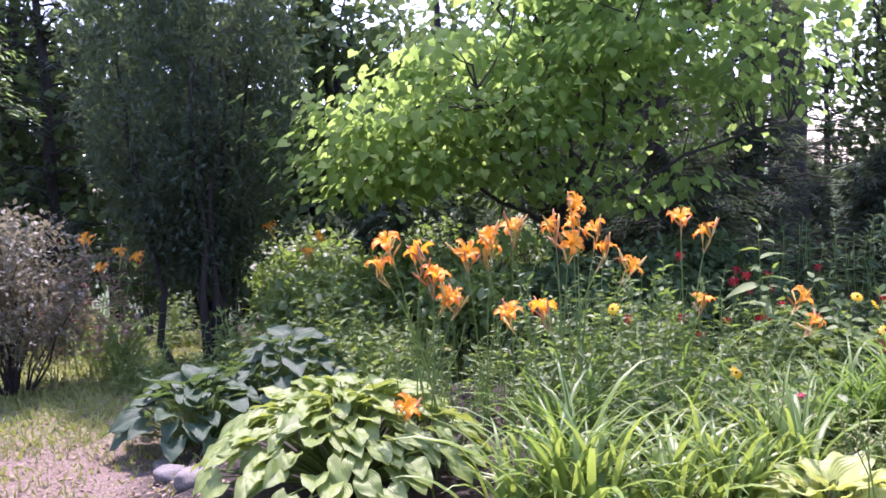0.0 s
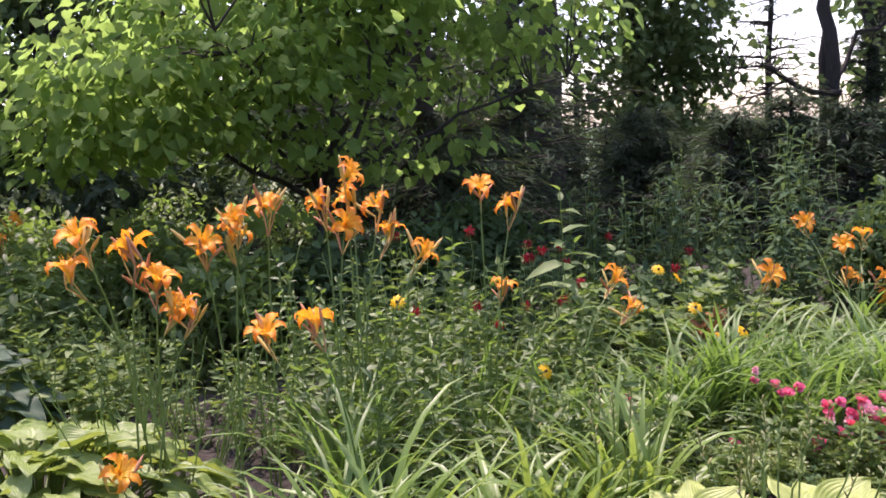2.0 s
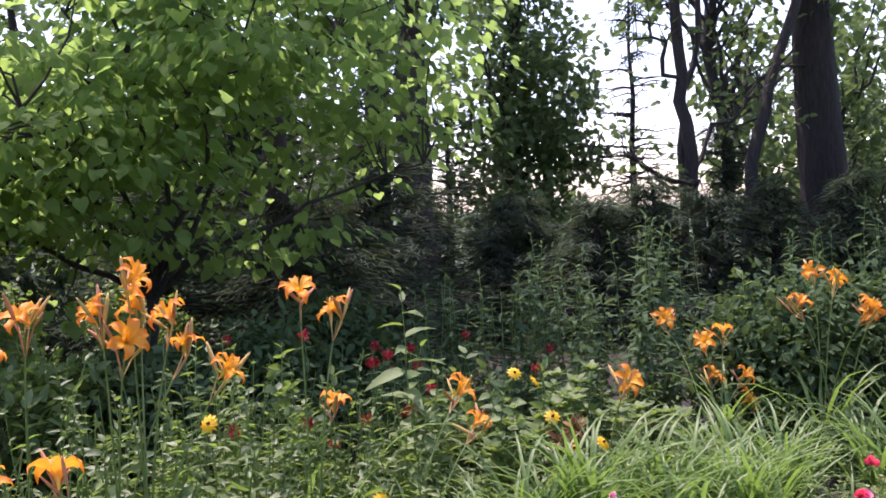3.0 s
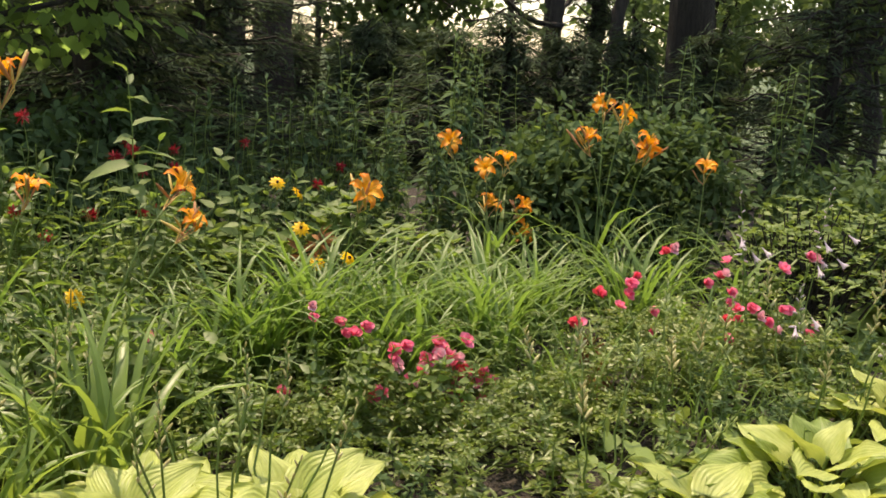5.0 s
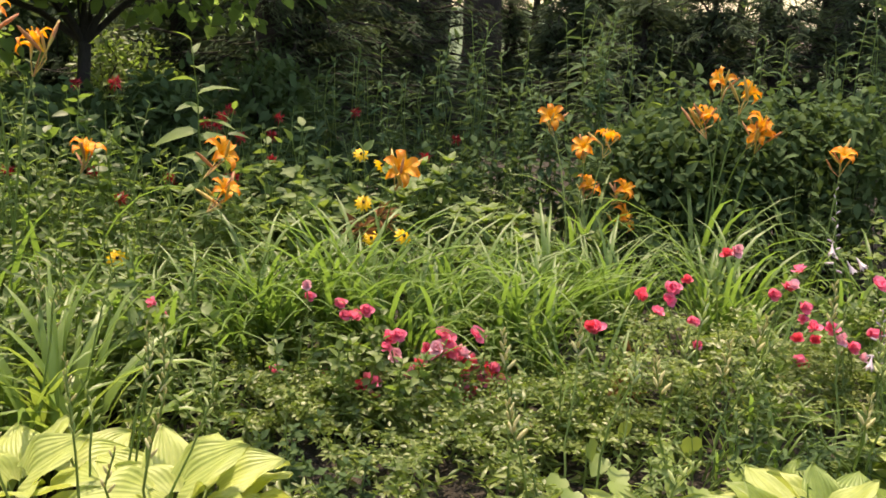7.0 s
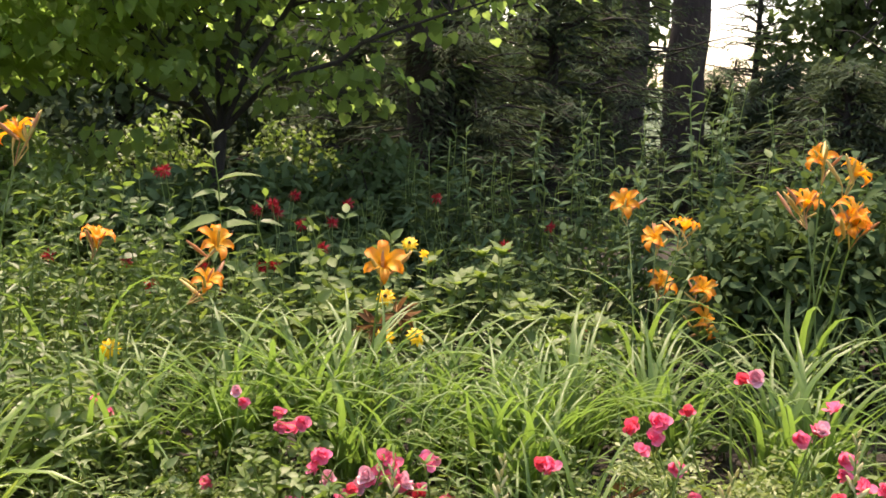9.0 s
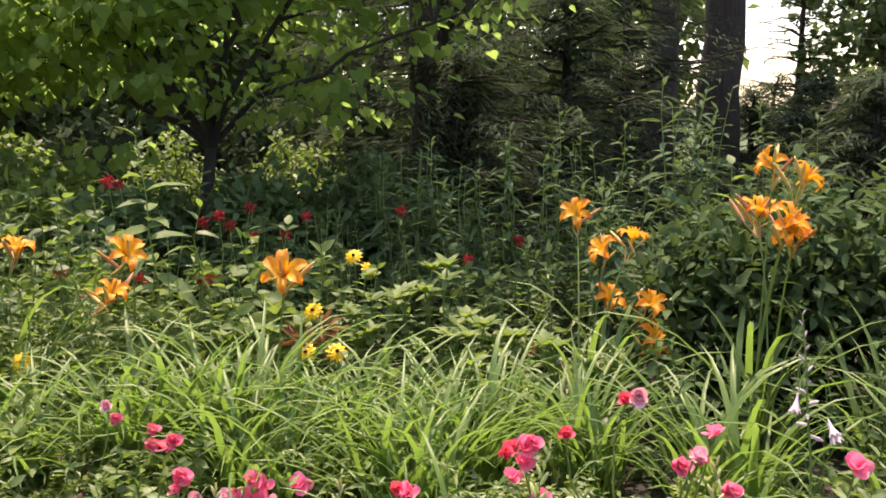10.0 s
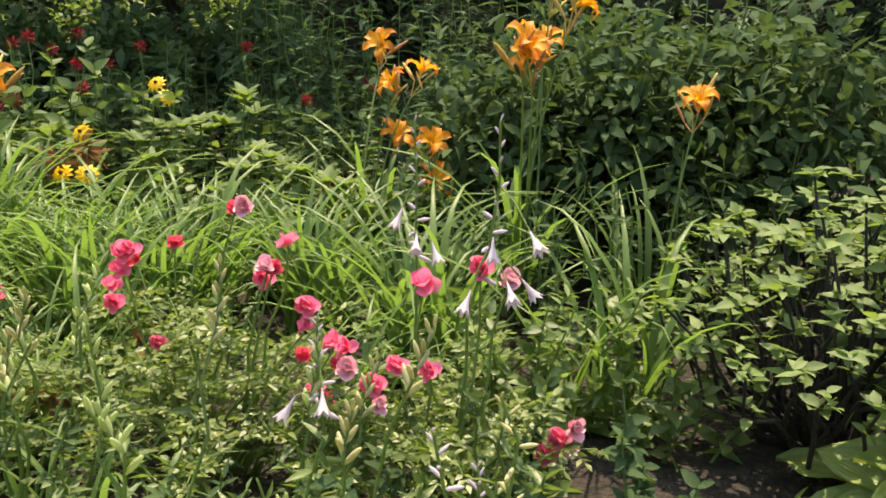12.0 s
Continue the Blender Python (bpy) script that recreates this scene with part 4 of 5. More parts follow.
def hosta_scapes(at, r, n, top, label, bells=True, low=0.75, plump=1.0):
    """Flower stalks of a hosta, with pale bells and buds or nearly bare."""
    x, y = at
    t = thing("hosta_flower_stalks", (x, y, h(x, y)), label, "flower stalk")
    for i in range(n):
        a, q = rng.uniform(0, 6.28), r * rng.random() ** 0.5
        foot = np.array([q * 0.4 * math.cos(a), q * 0.4 * math.sin(a), 0.0])
        tip = np.array([q * math.cos(a), q * math.sin(a), rng.uniform(low, 1) * top])
        line = branch(foot, tip, 7, 0, 0.04)
        st = part("stalk", Bag().tube(line, np.linspace(0.004, 0.002, 7), 5), M_stem, t)
        bag = Bag()
        m = 9
        u = np.linspace(0.72 if bells else 0.78, 1.0, m)
        base = np.stack([np.interp(u * 6, np.arange(7), line[:, k]) for k in range(3)], -1)
        an = np.arange(m) * 2.2
        d = np.stack([np.cos(an), np.sin(an), np.linspace(-0.6 if bells else 1.2, 1.2 if bells else 2.5, m)], -1)
        bag.scatter(BUD, base, d, np.array([0, 0, 1.0]) + np.zeros((m, 3)), np.linspace(0.032, 0.016, m) if bells else plump * np.linspace(0.026, 0.016, m))
        part("flower_spike", bag, (M_lilac if i % 2 else M_straw) if bells else (M_pale_bud if i % 2 else M_straw), st, kind="stuff")
        if bells:
            for k in range(rng.integers(0, 3)):
                b = base[k]
                rot = Vector((math.cos(an[k]), math.sin(an[k]), -0.9)).to_track_quat("Z", "Y").to_matrix().to_4x4()
                part("bell", BELL, None, st, m=Matrix.Translation(b) @ rot)


def bell_stalk(at, tip, bells):
    """One hosta scape with buds toward the tip and open bells hanging below."""
    x, y = at
    z0 = h(x, y)
    t = thing("hosta_flower_stalk", (x, y, z0), "hosta flower stalk with hanging pale lilac bells", "flower stalk", "hosta stalks with bells")
    end = np.array(tip) - np.array([x, y, z0])
    line = branch((0, 0, 0), end, 8, 0, 0.02)
    part("stalk", Bag().tube(line, np.linspace(0.0045, 0.002, 8), 5), M_stem, t)
    m = 12
    u = np.linspace(0.66, 1.0, m)
    base = np.stack([np.interp(u * 7, np.arange(8), line[:, k]) for k in range(3)], -1)
    an = np.arange(m) * 2.2
    d = np.stack([np.cos(an), np.sin(an), np.linspace(-0.4, 1.6, m)], -1)
    part("flower_spike", Bag().scatter(BUD, base, d, np.array([0, 0, 1.0]) + np.zeros((m, 3)), np.linspace(0.034, 0.015, m)), M_lilac, t, kind="stuff")
    for p in bells:
        q = np.array(p) - np.array([x, y, z0])
        k = np.abs(line[:, 2] - q[2] - 0.02).argmin()
        out = q - line[k]
        part("bell", BELL, None, t, m=Matrix.Translation(q) @ Vector((out[0], out[1] - 0.02, -0.07)).to_track_quat("Z", "Y").to_matrix().to_4x4() @ Matrix.Diagonal((0.62, 0.62, 0.85, 1)))
        part("pedicel", Bag().tube([line[k], (line[k] + q) / 2 + np.array([0, 0, 0.008]), q], [0.0018, 0.0016, 0.0016], 4), M_stem, t)


def bell_mesh():
    """A six-lobed funnel, 5 cm long, opening along z."""
    th = np.linspace(0, 2 * np.pi, 12, endpoint=False)
    v, f = [], []
    for i, (z, r) in enumerate([(0, 0.002), (0.018, 0.005), (0.034, 0.011), (0.05, 0.02)]):
        wave = 1 + (0.25 * np.cos(th * 6) if i == 3 else 0)
        v += [(r * w * math.cos(q), r * w * math.sin(q), z + (0.006 * math.cos(q * 6) if i == 3 else 0)) for q, w in zip(th, np.broadcast_to(wave, th.shape))]
    for i in range(3):
        for j in range(12):
            f.append((i * 12 + j, i * 12 + (j + 1) % 12, i * 12 + 12 + (j + 1) % 12, i * 12 + 12 + j))
    return Bag().add(v, f).mesh("bell", M_lilac)


def bud_shape():
    """A spindle bud along y, 1 long."""
    v, f4, f3 = [], [], []
    prof = [(0, 0.04), (0.25, 0.11), (0.6, 0.13), (0.9, 0.07)]
    for s, r in prof:
        v += [(r * math.cos(k * 1.0472), s, r * math.sin(k * 1.0472)) for k in range(6)]
    for i in range(3):
        for k in range(6):
            f4.append((i * 6 + k, i * 6 + (k + 1) % 6, i * 6 + 6 + (k + 1) % 6, i * 6 + 6 + k))
    v.append((0, 1, 0))
    for k in range(6):
        f3.append((18 + k, 18 + (k + 1) % 6, 24))
    return np.array(v), np.array(f4), np.array(f3)


BUD = bud_shape()
SLIM = (BUD[0] * np.array([0.5, 1, 0.5]), BUD[1], BUD[2])
BELL = bell_mesh()

hosta((-0.42, 3.95), 0.86, 0.47, 270, 0.128, M_hosta, "large pale green hosta with broad ribbed leaves", 34)
hosta((-1.45, 5.15), 0.62, 0.42, 80, 0.18, M_hosta_dark, "dark blue-green hosta in front of the yew")
hosta((-0.95, 5.45), 0.45, 0.42, 50, 0.17, M_hosta_dark, "dark blue-green hosta in front of the yew")
hosta((1.45, 3.12), 0.36, 0.24, 42, 0.14, M_hosta_gold, "golden-leaved hosta at the front edge of the bed", 52)
hosta((1.78, 3.0), 0.34, 0.27, 44, 0.145, M_hosta_gold, "golden-leaved hosta at the front edge of the bed", 52)
hosta((0.25, 2.85), 0.34, 0.2, 24, 0.18, M_hosta_gold, "golden-leaved hosta at the front edge of the bed")
hosta((0.75, 2.8), 0.32, 0.2, 24, 0.18, M_hosta_gold, "golden-leaved hosta at the front edge of the bed")
hosta((3.2, 2.72), 0.42, 0.24, 50, 0.155, M_hosta_gold, "golden-green hosta with broad leaves and flower stalks", 56, 0.35)
hosta((2.82, 2.78), 0.32, 0.16, 28, 0.17, M_hosta_gold, "golden-green hosta with broad leaves at the bed edge", 40, 0.4)
hosta((3.72, 2.77), 0.42, 0.27, 52, 0.155, M_hosta_gold, "golden-green hosta with broad leaves and flower stalks", 56, 0.4)
hosta((4.9, 3.5), 0.36, 0.2, 30, 0.18, M_hosta, "dark green hosta with broad leaves beside the shrubs")
hosta_scapes((-0.05, 4.2), 0.5, 40, 0.78, "thin bare hosta flower stalks rising from the leaves", False, 0.6, 0.35)
bell_stalk((3.9, 3.42), (3.96, 3.34, 0.97), [(4.02, 3.29, 0.81), (3.96, 3.34, 0.78), (4.01, 3.38, 0.7), (3.93, 3.33, 0.69), (3.99, 3.3, 0.72)])
bell_stalk((3.84, 3.5), (3.78, 3.6, 0.92), [(3.81, 3.49, 0.73), (3.77, 3.56, 0.76), (3.83, 3.55, 0.7)])
bell_stalk((3.72, 3.2), (3.7, 3.22, 0.66), [(3.72, 3.18, 0.56), (3.67, 3.2, 0.53)])
bell_stalk((4.02, 3.06), (3.98, 3.04, 0.54), [(3.99, 3.0, 0.4), (3.94, 3.03, 0.38)])
hosta_scapes((3.65, 3.05), 0.28, 5, 0.62, "budded hosta flower stalks at the bed edge", False, 0.6, 1.5)
hosta_scapes((3.1, 3.2), 0.3, 6, 0.54, "budded hosta flower stalks at the bed edge", False, 0.6, 1.5)
hosta_scapes((4.1, 3.05), 0.25, 3, 0.58, "hosta flower stalks with a few pale lilac bells")
hosta_scapes((1.35, 3.45), 0.28, 9, 0.62, "budded hosta flower stalks at the bed edge", False)
hosta_scapes((2.7, 3.05), 0.34, 5, 0.5, "budded hosta flower stalks at the bed edge", False, 0.6, 1.5)
hosta_scapes((3.5, 2.95), 0.34, 6, 0.58, "budded hosta flower stalks at the bed edge", False, 0.6, 1.5)
hosta_scapes((1.6, 2.98), 0.34, 13, 0.6, "budded hosta flower stalks at the bed edge", False)


# ---- daylilies ----
def blade_clump(bag, n, r, length, width, arch=1.5, stiff=0.25, yshift=(0, 0)):
    """Long arching blades fanning from one crown."""
    seg = 8
    a = rng.uniform(0, 6.28, n)
    L = length * rng.uniform(0.55, 1.1, n)
    th0 = np.abs(rng.normal(0, stiff, n)) + 0.05
    bend = arch * rng.uniform(0.5, 1.25, n)
    s = np.linspace(0, 1, seg)
    ang = th0[:, None] + bend[:, None] * s[None] ** 1.7
    ds = L[:, None] / (seg - 1)
    rad = np.concatenate([np.zeros((n, 1)), np.cumsum(np.sin(ang[:, :-1]) * ds, 1)], 1) + (r * rng.random(n) ** 0.5)[:, None]
    z = np.concatenate([np.zeros((n, 1)), np.cumsum(np.cos(ang[:, :-1]) * ds, 1)], 1) - 0.02
    z = np.maximum(z, 0.01)
    twist = a[:, None] + rng.normal(0, 0.25, n)[:, None] * s[None]
    cx, cy = rad * np.cos(twist), rad * np.sin(twist)
    w = width * rng.uniform(0.7, 1.2, n)[:, None] * np.clip(np.minimum(0.55 + 1.2 * s, 1.0) * (1 - s ** 3) + 0.03, 0, 1)[None] / 2
    tx, ty = -np.sin(twist), np.cos(twist)
    left = np.stack([cx + tx * w, cy + ty * w, z + w * 0.5], -1)
    mid = np.stack([cx, cy, z], -1)
    right = np.stack([cx - tx * w, cy - ty * w, z + w * 0.5], -1)
    v = np.stack([left, mid, right], 2)
    k = np.arange(seg - 1)
    base = np.concatenate([np.stack([3 * k, 3 * k + 1, 3 * k + 4, 3 * k + 3], -1), np.stack([3 * k + 1, 3 * k + 2, 3 * k + 5, 3 * k + 4], -1)])
    f = (base[None] + (np.arange(n) * seg * 3)[:, None, None]).reshape(-1, 4)
    v = v.reshape(-1, 3) + np.array([yshift[0], yshift[1], 0])
    return bag.add(v, f)


BLADE_GREEN = [blade_clump(Bag(), 1, 0.0, 1.0, 0.029, 1.6, 0.32).mesh("leaf_blade", M_blade) for _ in range(24)]
BLADE_PALE = [blade_clump(Bag(), 1, 0.0, 1.0, 0.05, 2.0, 0.33).mesh("leaf_blade", M_blade_pale) for _ in range(24)]


def lay_blades(t, n, r, length, kinds):
    """Single strap leaves rising from one crown."""
    for i in range(n):
        a, q = rng.uniform(0, 6.28), r * rng.random() ** 0.5
        k = length * rng.uniform(0.75, 1.2)
        part("leaf_blade", kinds[int(rng.integers(24))], None, t, m=Matrix.Translation((q * math.cos(a), q * math.sin(a), 0)) @ Matrix.Rotation(rng.uniform(0, 6.28), 4, "Z") @ Matrix.Diagonal((k, k, k, 1)))


def petal_mesh():
    """A recurved lily petal along y, opening from the throat upward (z)."""
    v, f = [], []
    prof = [(0.0, 0.0, 0.004), (0.010, 0.020, 0.008), (0.024, 0.037, 0.0155), (0.042, 0.046, 0.0185), (0.057, 0.044, 0.0155), (0.067, 0.031, 0.008), (0.068, 0.018, 0.0015)]
    for i, (y, z, w) in enumerate(prof):
        for j in range(5):
            u = j / 2 - 1
            ruffle = 0.005 * math.sin(i * 2.3 + u * 4) * abs(u)
            v.append((u * w, y, z + 0.12 * w * u * u * 2 - 0.003 * (1 - abs(u)) + ruffle))
    for i in range(6):
        for j in range(4):
            a = i * 5 + j
            f.append((a, a + 1, a + 6, a + 5))
    me = Bag().add(v, f).mesh("petal", M_lily)
    me.attributes.new("along", "FLOAT", "POINT").data.foreach_set("value", np.repeat(np.linspace(0, 1, 7), 5).astype(np.float32))
    return me


PETAL = petal_mesh()


def throat_mesh():
    b = Bag()
    b.tube([(0, 0, -0.025), (0, 0, 0), (0, 0, 0.014), (0, 0, 0.026)], [0.003, 0.006, 0.010, 0.019], 8)
    for k in range(6):
        a = k * 1.0472
        b.tube([(0, 0, 0.01), (0.008 * math.cos(a), 0.008 * math.sin(a), 0.04), (0.02 * math.cos(a), 0.02 * math.sin(a), 0.066)], [0.0012, 0.001, 0.0016], 4)
    return b.mesh("flower", M_throat)


THROAT = throat_mesh()


def lily_flower(parent, at, face, k=1.0):
    rot = Vector(face).to_track_quat("Z", "Y").to_matrix().to_4x4() @ Matrix.Rotation(rng.uniform(0, 6.28), 4, "Z")
    fl = part("flower", THROAT, None, parent, m=Matrix.Translation(at) @ rot @ Matrix.Diagonal((k, k, k, 1)))
    for i in range(6):
        tilt = rng.normal(0, 0.10) + (0.06 if i % 2 else 0)
        part("petal", PETAL, None, fl, m=Matrix.Rotation(i * 1.0472 + rng.normal(0, 0.06), 4, "Z") @ Matrix.Rotation(tilt, 4, "X") @ Matrix.Diagonal((rng.uniform(0.8, 1.12), rng.uniform(0.88, 1.12), rng.uniform(0.8, 1.15), 1)))


def daylily(foot, flowers, label, blades=0, length=0.7, buds=4, k=1.0):
    """Scapes from one foot to each open flower, with buds by them."""
    x, y = foot
    z0 = h(x, y)
    t = thing("daylily", (x, y, z0), label, "daylily", "orange daylilies in the bed")
    if blades:
        lay_blades(t, blades, 0.08, length, BLADE_GREEN)
    for i, p in enumerate(flowers):
        q = np.array(p) - np.array([x, y, z0])
        foot_i = np.array([rng.normal(0, 0.05), rng.normal(0, 0.05), 0])
        neck = q + np.array([0, 0, -0.03])
        s = np.linspace(0, 1, 9)[:, None]
        ctrl = foot_i * 0.7 + q * 0.3 + np.array([0, 0, q[2] * 0.45])
        line = foot_i * (1 - s) ** 2 + 2 * ctrl * s * (1 - s) + neck * s * s
        st = part("scape", Bag().tube(line, np.linspace(0.0045, 0.0026, 9), 5), M_stem, t)
        tow = np.array([rng.normal(0, 0.6), -0.3 + rng.normal(0, 0.35), 0.75])
        lily_flower(t, tuple(q), tow, k * rng.uniform(0.82, 1.05))
        for b in range(rng.integers(3, buds + 3)):
            up = unit(np.array([rng.normal(0, 0.6), rng.normal(0, 0.6), 1.0]))
            start = line[8] + np.array([0, 0, -0.01]) + up * rng.uniform(0.0, 0.03) + rng.normal(0, 0.012, 3)
            bb = Bag().scatter(SLIM, [start], [up], [[1, 0.2, 0]], rng.uniform(0.06, 0.12))
            bb.tube([line[7], (line[7] + start) / 2, start], [0.002, 0.002, 0.002], 4)
            part("bud", bb, M_spent if rng.random() < 0.35 else M_bud, st)



daylily((-0.02, 3.95), [(-0.18, 3.77, 1.27), (-0.22, 3.76, 1.17), (-0.04, 3.85, 1.21), (0.01, 3.95, 1.09), (0.05, 3.9, 1.01), (0.11, 3.9, 0.99)], "daylily with orange flowers on tall bare scapes", 0)
daylily((0.3, 4.15), [(0.16, 4.1, 1.19), (0.29, 4.1, 1.26), (0.39, 4.1, 1.3), (0.26, 4.15, 1.19)], "daylily with orange flowers and upright buds", 0)
daylily((0.62, 4.05), [(0.67, 4.13, 1.39), (0.59, 4.13, 1.3), (0.71, 4.22, 1.3), (0.79, 4.13, 1.27), (0.65, 4.1, 1.21), (0.83, 4.15, 1.17), (0.93, 4.1, 1.09)], "daylily crowded with orange flowers and spent buds", 60)
daylily((0.5, 3.45), [(0.46, 3.53, 0.99), (0.32, 3.51, 0.98)], "daylily with a pair of orange flowers", 30)
daylily((1.15, 4.2), [(1.22, 4.26, 1.3), (1.35, 4.26, 1.23)], "daylily with two high orange flowers", 20)
daylily((1.35, 4.55), [(1.42, 4.6, 0.83)], "daylily with a single orange flower", 10)
daylily((0.05, 3.6), [(-0.14, 3.68, 0.57)], "daylily leaning low over the hosta", 0)
daylily((1.55, 4.2), [(1.88, 4.46, 0.85), (1.89, 4.33, 0.75)], "daylily with two orange flowers on a leaning scape", 20)
daylily((2.4, 4.25), [(2.49, 4.21, 0.85)], "daylily with a single orange flower and long bud", 20)
daylily((3.45, 4.75), [(3.4, 5.12, 0.93), (3.49, 4.9, 0.83), (3.58, 4.87, 0.87), (3.5, 4.88, 0.65), (3.63, 4.8, 0.65), (3.64, 4.8, 0.52)], "daylily with scattered orange flowers", 30)
daylily((3.98, 4.55), [(4.0, 4.67, 1.17), (4.07, 4.6, 1.12), (3.98, 4.75, 0.99), (3.97, 4.3, 0.99), (3.94, 4.3, 1.01)], "daylily with a high cluster of orange flowers", 20)
daylily((4.35, 4.4), [(4.41, 4.35, 0.89)], "daylily with a single orange flower before dark leaves", 10)
daylily((-2.6, 7.0), [(-2.81, 7.0, 1.16), (-2.63, 6.8, 0.94), (-2.56, 7.0, 1.04), (-2.41, 7.0, 0.99)], "distant orange daylilies beside the yew", 40)
daylily((-1.1, 7.2), [(-1.43, 7.5, 1.17), (-0.96, 7.0, 1.1), (-1.04, 7.0, 0.98)], "distant orange daylilies under the redbud", 40)


# ---- daylily foliage clumps: (x, y, blades, length, pale) ----
BLADES = [(0.55, 3.25, 120, 0.66, 1), (0.85, 3.3, 80, 0.55, 1), (0.3, 3.35, 80, 0.5, 1), (1.15, 3.35, 90, 0.5, 1), (2.05, 4.15, 180, 0.62, 0), (2.35, 4.2, 180, 0.62, 0), (2.7, 4.25, 170, 0.58, 0),
          (3.05, 4.2, 170, 0.57, 0), (3.4, 4.3, 130, 0.54, 0), (1.75, 4.0, 70, 0.55, 0), (2.5, 3.95, 120, 0.55, 0), (2.9, 3.95, 120, 0.55, 0), (3.75, 4.05, 110, 0.6, 0), (4.2, 3.9, 36, 0.6, 0), (4.08, 3.12, 12, 0.4, 1), (3.0, 3.55, 40, 0.42, 0), (3.6, 3.6, 44, 0.42, 0), (3.3, 3.15, 30, 0.36, 0), (1.45, 3.5, 100, 0.56, 1)]


def foliage_clumps():
    for x, y, n, length, pale in BLADES:
        t = thing("daylily_clump", (x, y, h(x, y)), "arching strap leaves of a daylily clump" if not pale else "pale arching strap leaves with yellowed tips", "daylily", "daylily leaf clumps")
        lay_blades(t, int(n * 0.8), 0.12, length * (1.0 if pale else 1.02), BLADE_PALE if pale else BLADE_GREEN)


foliage_clumps()


# ---- roses ----
def rose_mesh(m, layers=4):
    b = Bag()
    v0, f4, f3 = blade_shape([(0, 0, 0.12), (0.3, 0.3, 0.4), (0.65, 0.62, 0.46), (0.9, 0.88, 0.25)], 0.45, -0.3)
    for L in range(layers):
        n = 6 if L else 4
        for i in range(n):
            a = i * 6.283 / n + L * 0.6 + rng.normal(0, 0.1)
            d = np.array([math.cos(a), math.sin(a), 0.15 + 0.7 * (layers - 1 - L) + rng.normal(0, 0.2)])
            tilt = rng.normal(0, 0.3, 3) + np.array([-math.cos(a) * 0.4, -math.sin(a) * 0.4, 1])
            b.scatter((v0, f4, f3), [[0, 0, 0]], [d], [tilt], 0.028 * rng.uniform(0.65, 1.3))
    return b.mesh("bloom", m)


ROSES = [rose_mesh(M_rose), rose_mesh(M_rose_coral), rose_mesh(M_rose_pale), rose_mesh(M_rose, 2)]


def rose_bush(at, r, top, label, blooms, canes=34, big=1.0):
    """Thin arching canes set with leaflets in fives, bloom stems rising among them."""
    x, y = at
    z0 = h(x, y)
    t = thing("rose_bush", (x, y, z0), label, "rose", "roses at the front")
    wood, bag = Bag(), Bag()
    for i in range(canes):
        a = i * 2.4 + rng.normal(0, 0.2)
        q = r * math.sqrt((i + 0.5) / canes) * rng.uniform(0.85, 1.15)
        hh = top * rng.uniform(0.55, 1.1) * (1.0 - 0.35 * (q / r) ** 2)
        line = branch((0.15 * q * math.cos(a), 0.15 * q * math.sin(a), -0.02), (q * math.cos(a), q * math.sin(a), hh), 7, 0.3 * hh, 0.05)
        wood.tube(line, np.linspace(0.004, 0.0015, 7), 4)
        n = 24
        u = np.linspace(0.25, 1, n)
        base = np.stack([np.interp(u * 6, np.arange(7), line[:, k]) for k in range(3)], -1)
        an = np.arange(n) * 2.4 + a
        out = unit(np.stack([np.cos(an), np.sin(an), rng.normal(0.15, 0.3, n)], -1))
        side = unit(np.cross(out, np.array([0, 0, 1.0])))
        size = rng.uniform(0.015, 0.025, n)
        for along, turn in [(2.6, 0), (1.9, 1), (1.9, -1), (1.0, 1), (1.0, -1)]:
            spot = base + out * (size * along)[:, None] * 0.8
            bag.scatter(SMALL, spot, out * (1 if turn == 0 else 0.5) + side * turn, np.array([0, 0, 1.0]) + rng.normal(0, 0.75, (n, 3)), size * rng.uniform(0.8, 1.1, n))
    part("branchwork", wood, M_stem, t, kind="stuff")
    part("foliage", bag, M_rose_leaf, t, kind="stuff")
    for p in blooms:
        q = np.array(p) - np.array([x, y, z0])
        st = part("cane", Bag().tube(branch((q[0] * 0.4, q[1] * 0.4, 0), q, 6, 0.02, 0.05), np.linspace(0.004, 0.002, 6), 4), M_stem, t)
        for i in range(rng.integers(3, 6) if big > 1.04 else rng.integers(1, 3)):
            off = rng.normal(0, 0.028, 3) * (i > 0)
            face = Vector((rng.normal(0, 0.4), -0.5 + rng.normal(0, 0.3), 0.8)).to_track_quat("Z", "Y").to_matrix().to_4x4()
            k = big * rng.uniform(0.72, 1.0)
            part("bloom", ROSES[int(rng.choice(4, p=[0.38, 0.22, 0.22, 0.18]))], None, st, m=Matrix.Translation(q + off) @ face @ Matrix.Diagonal((k, k, k, 1)))


rose_bush((2.5, 3.5), 0.5, 0.2, "low rose bush with clustered deep pink blooms", [(2.37, 3.69, 0.44), (2.47, 3.69, 0.36), (2.43, 3.69, 0.33), (2.32, 3.69, 0.3), (2.53, 3.69, 0.4), (2.57, 3.69, 0.39), (2.63, 3.69, 0.34), (2.6, 3.69, 0.36), (2.69, 3.69, 0.29), (2.58, 3.69, 0.26), (2.64, 3.69, 0.23), (2.38, 3.69, 0.19), (2.33, 3.69, 0.25), (2.28, 3.8, 0.47)], 46, 1.05)
rose_bush((2.08, 3.72), 0.3, 0.2, "low rose bush with scattered pink blooms", [(2.04, 3.8, 0.31), (2.19, 3.8, 0.29), (2.13, 3.8, 0.58), (1.7, 3.95, 0.44)], 26, 0.8)
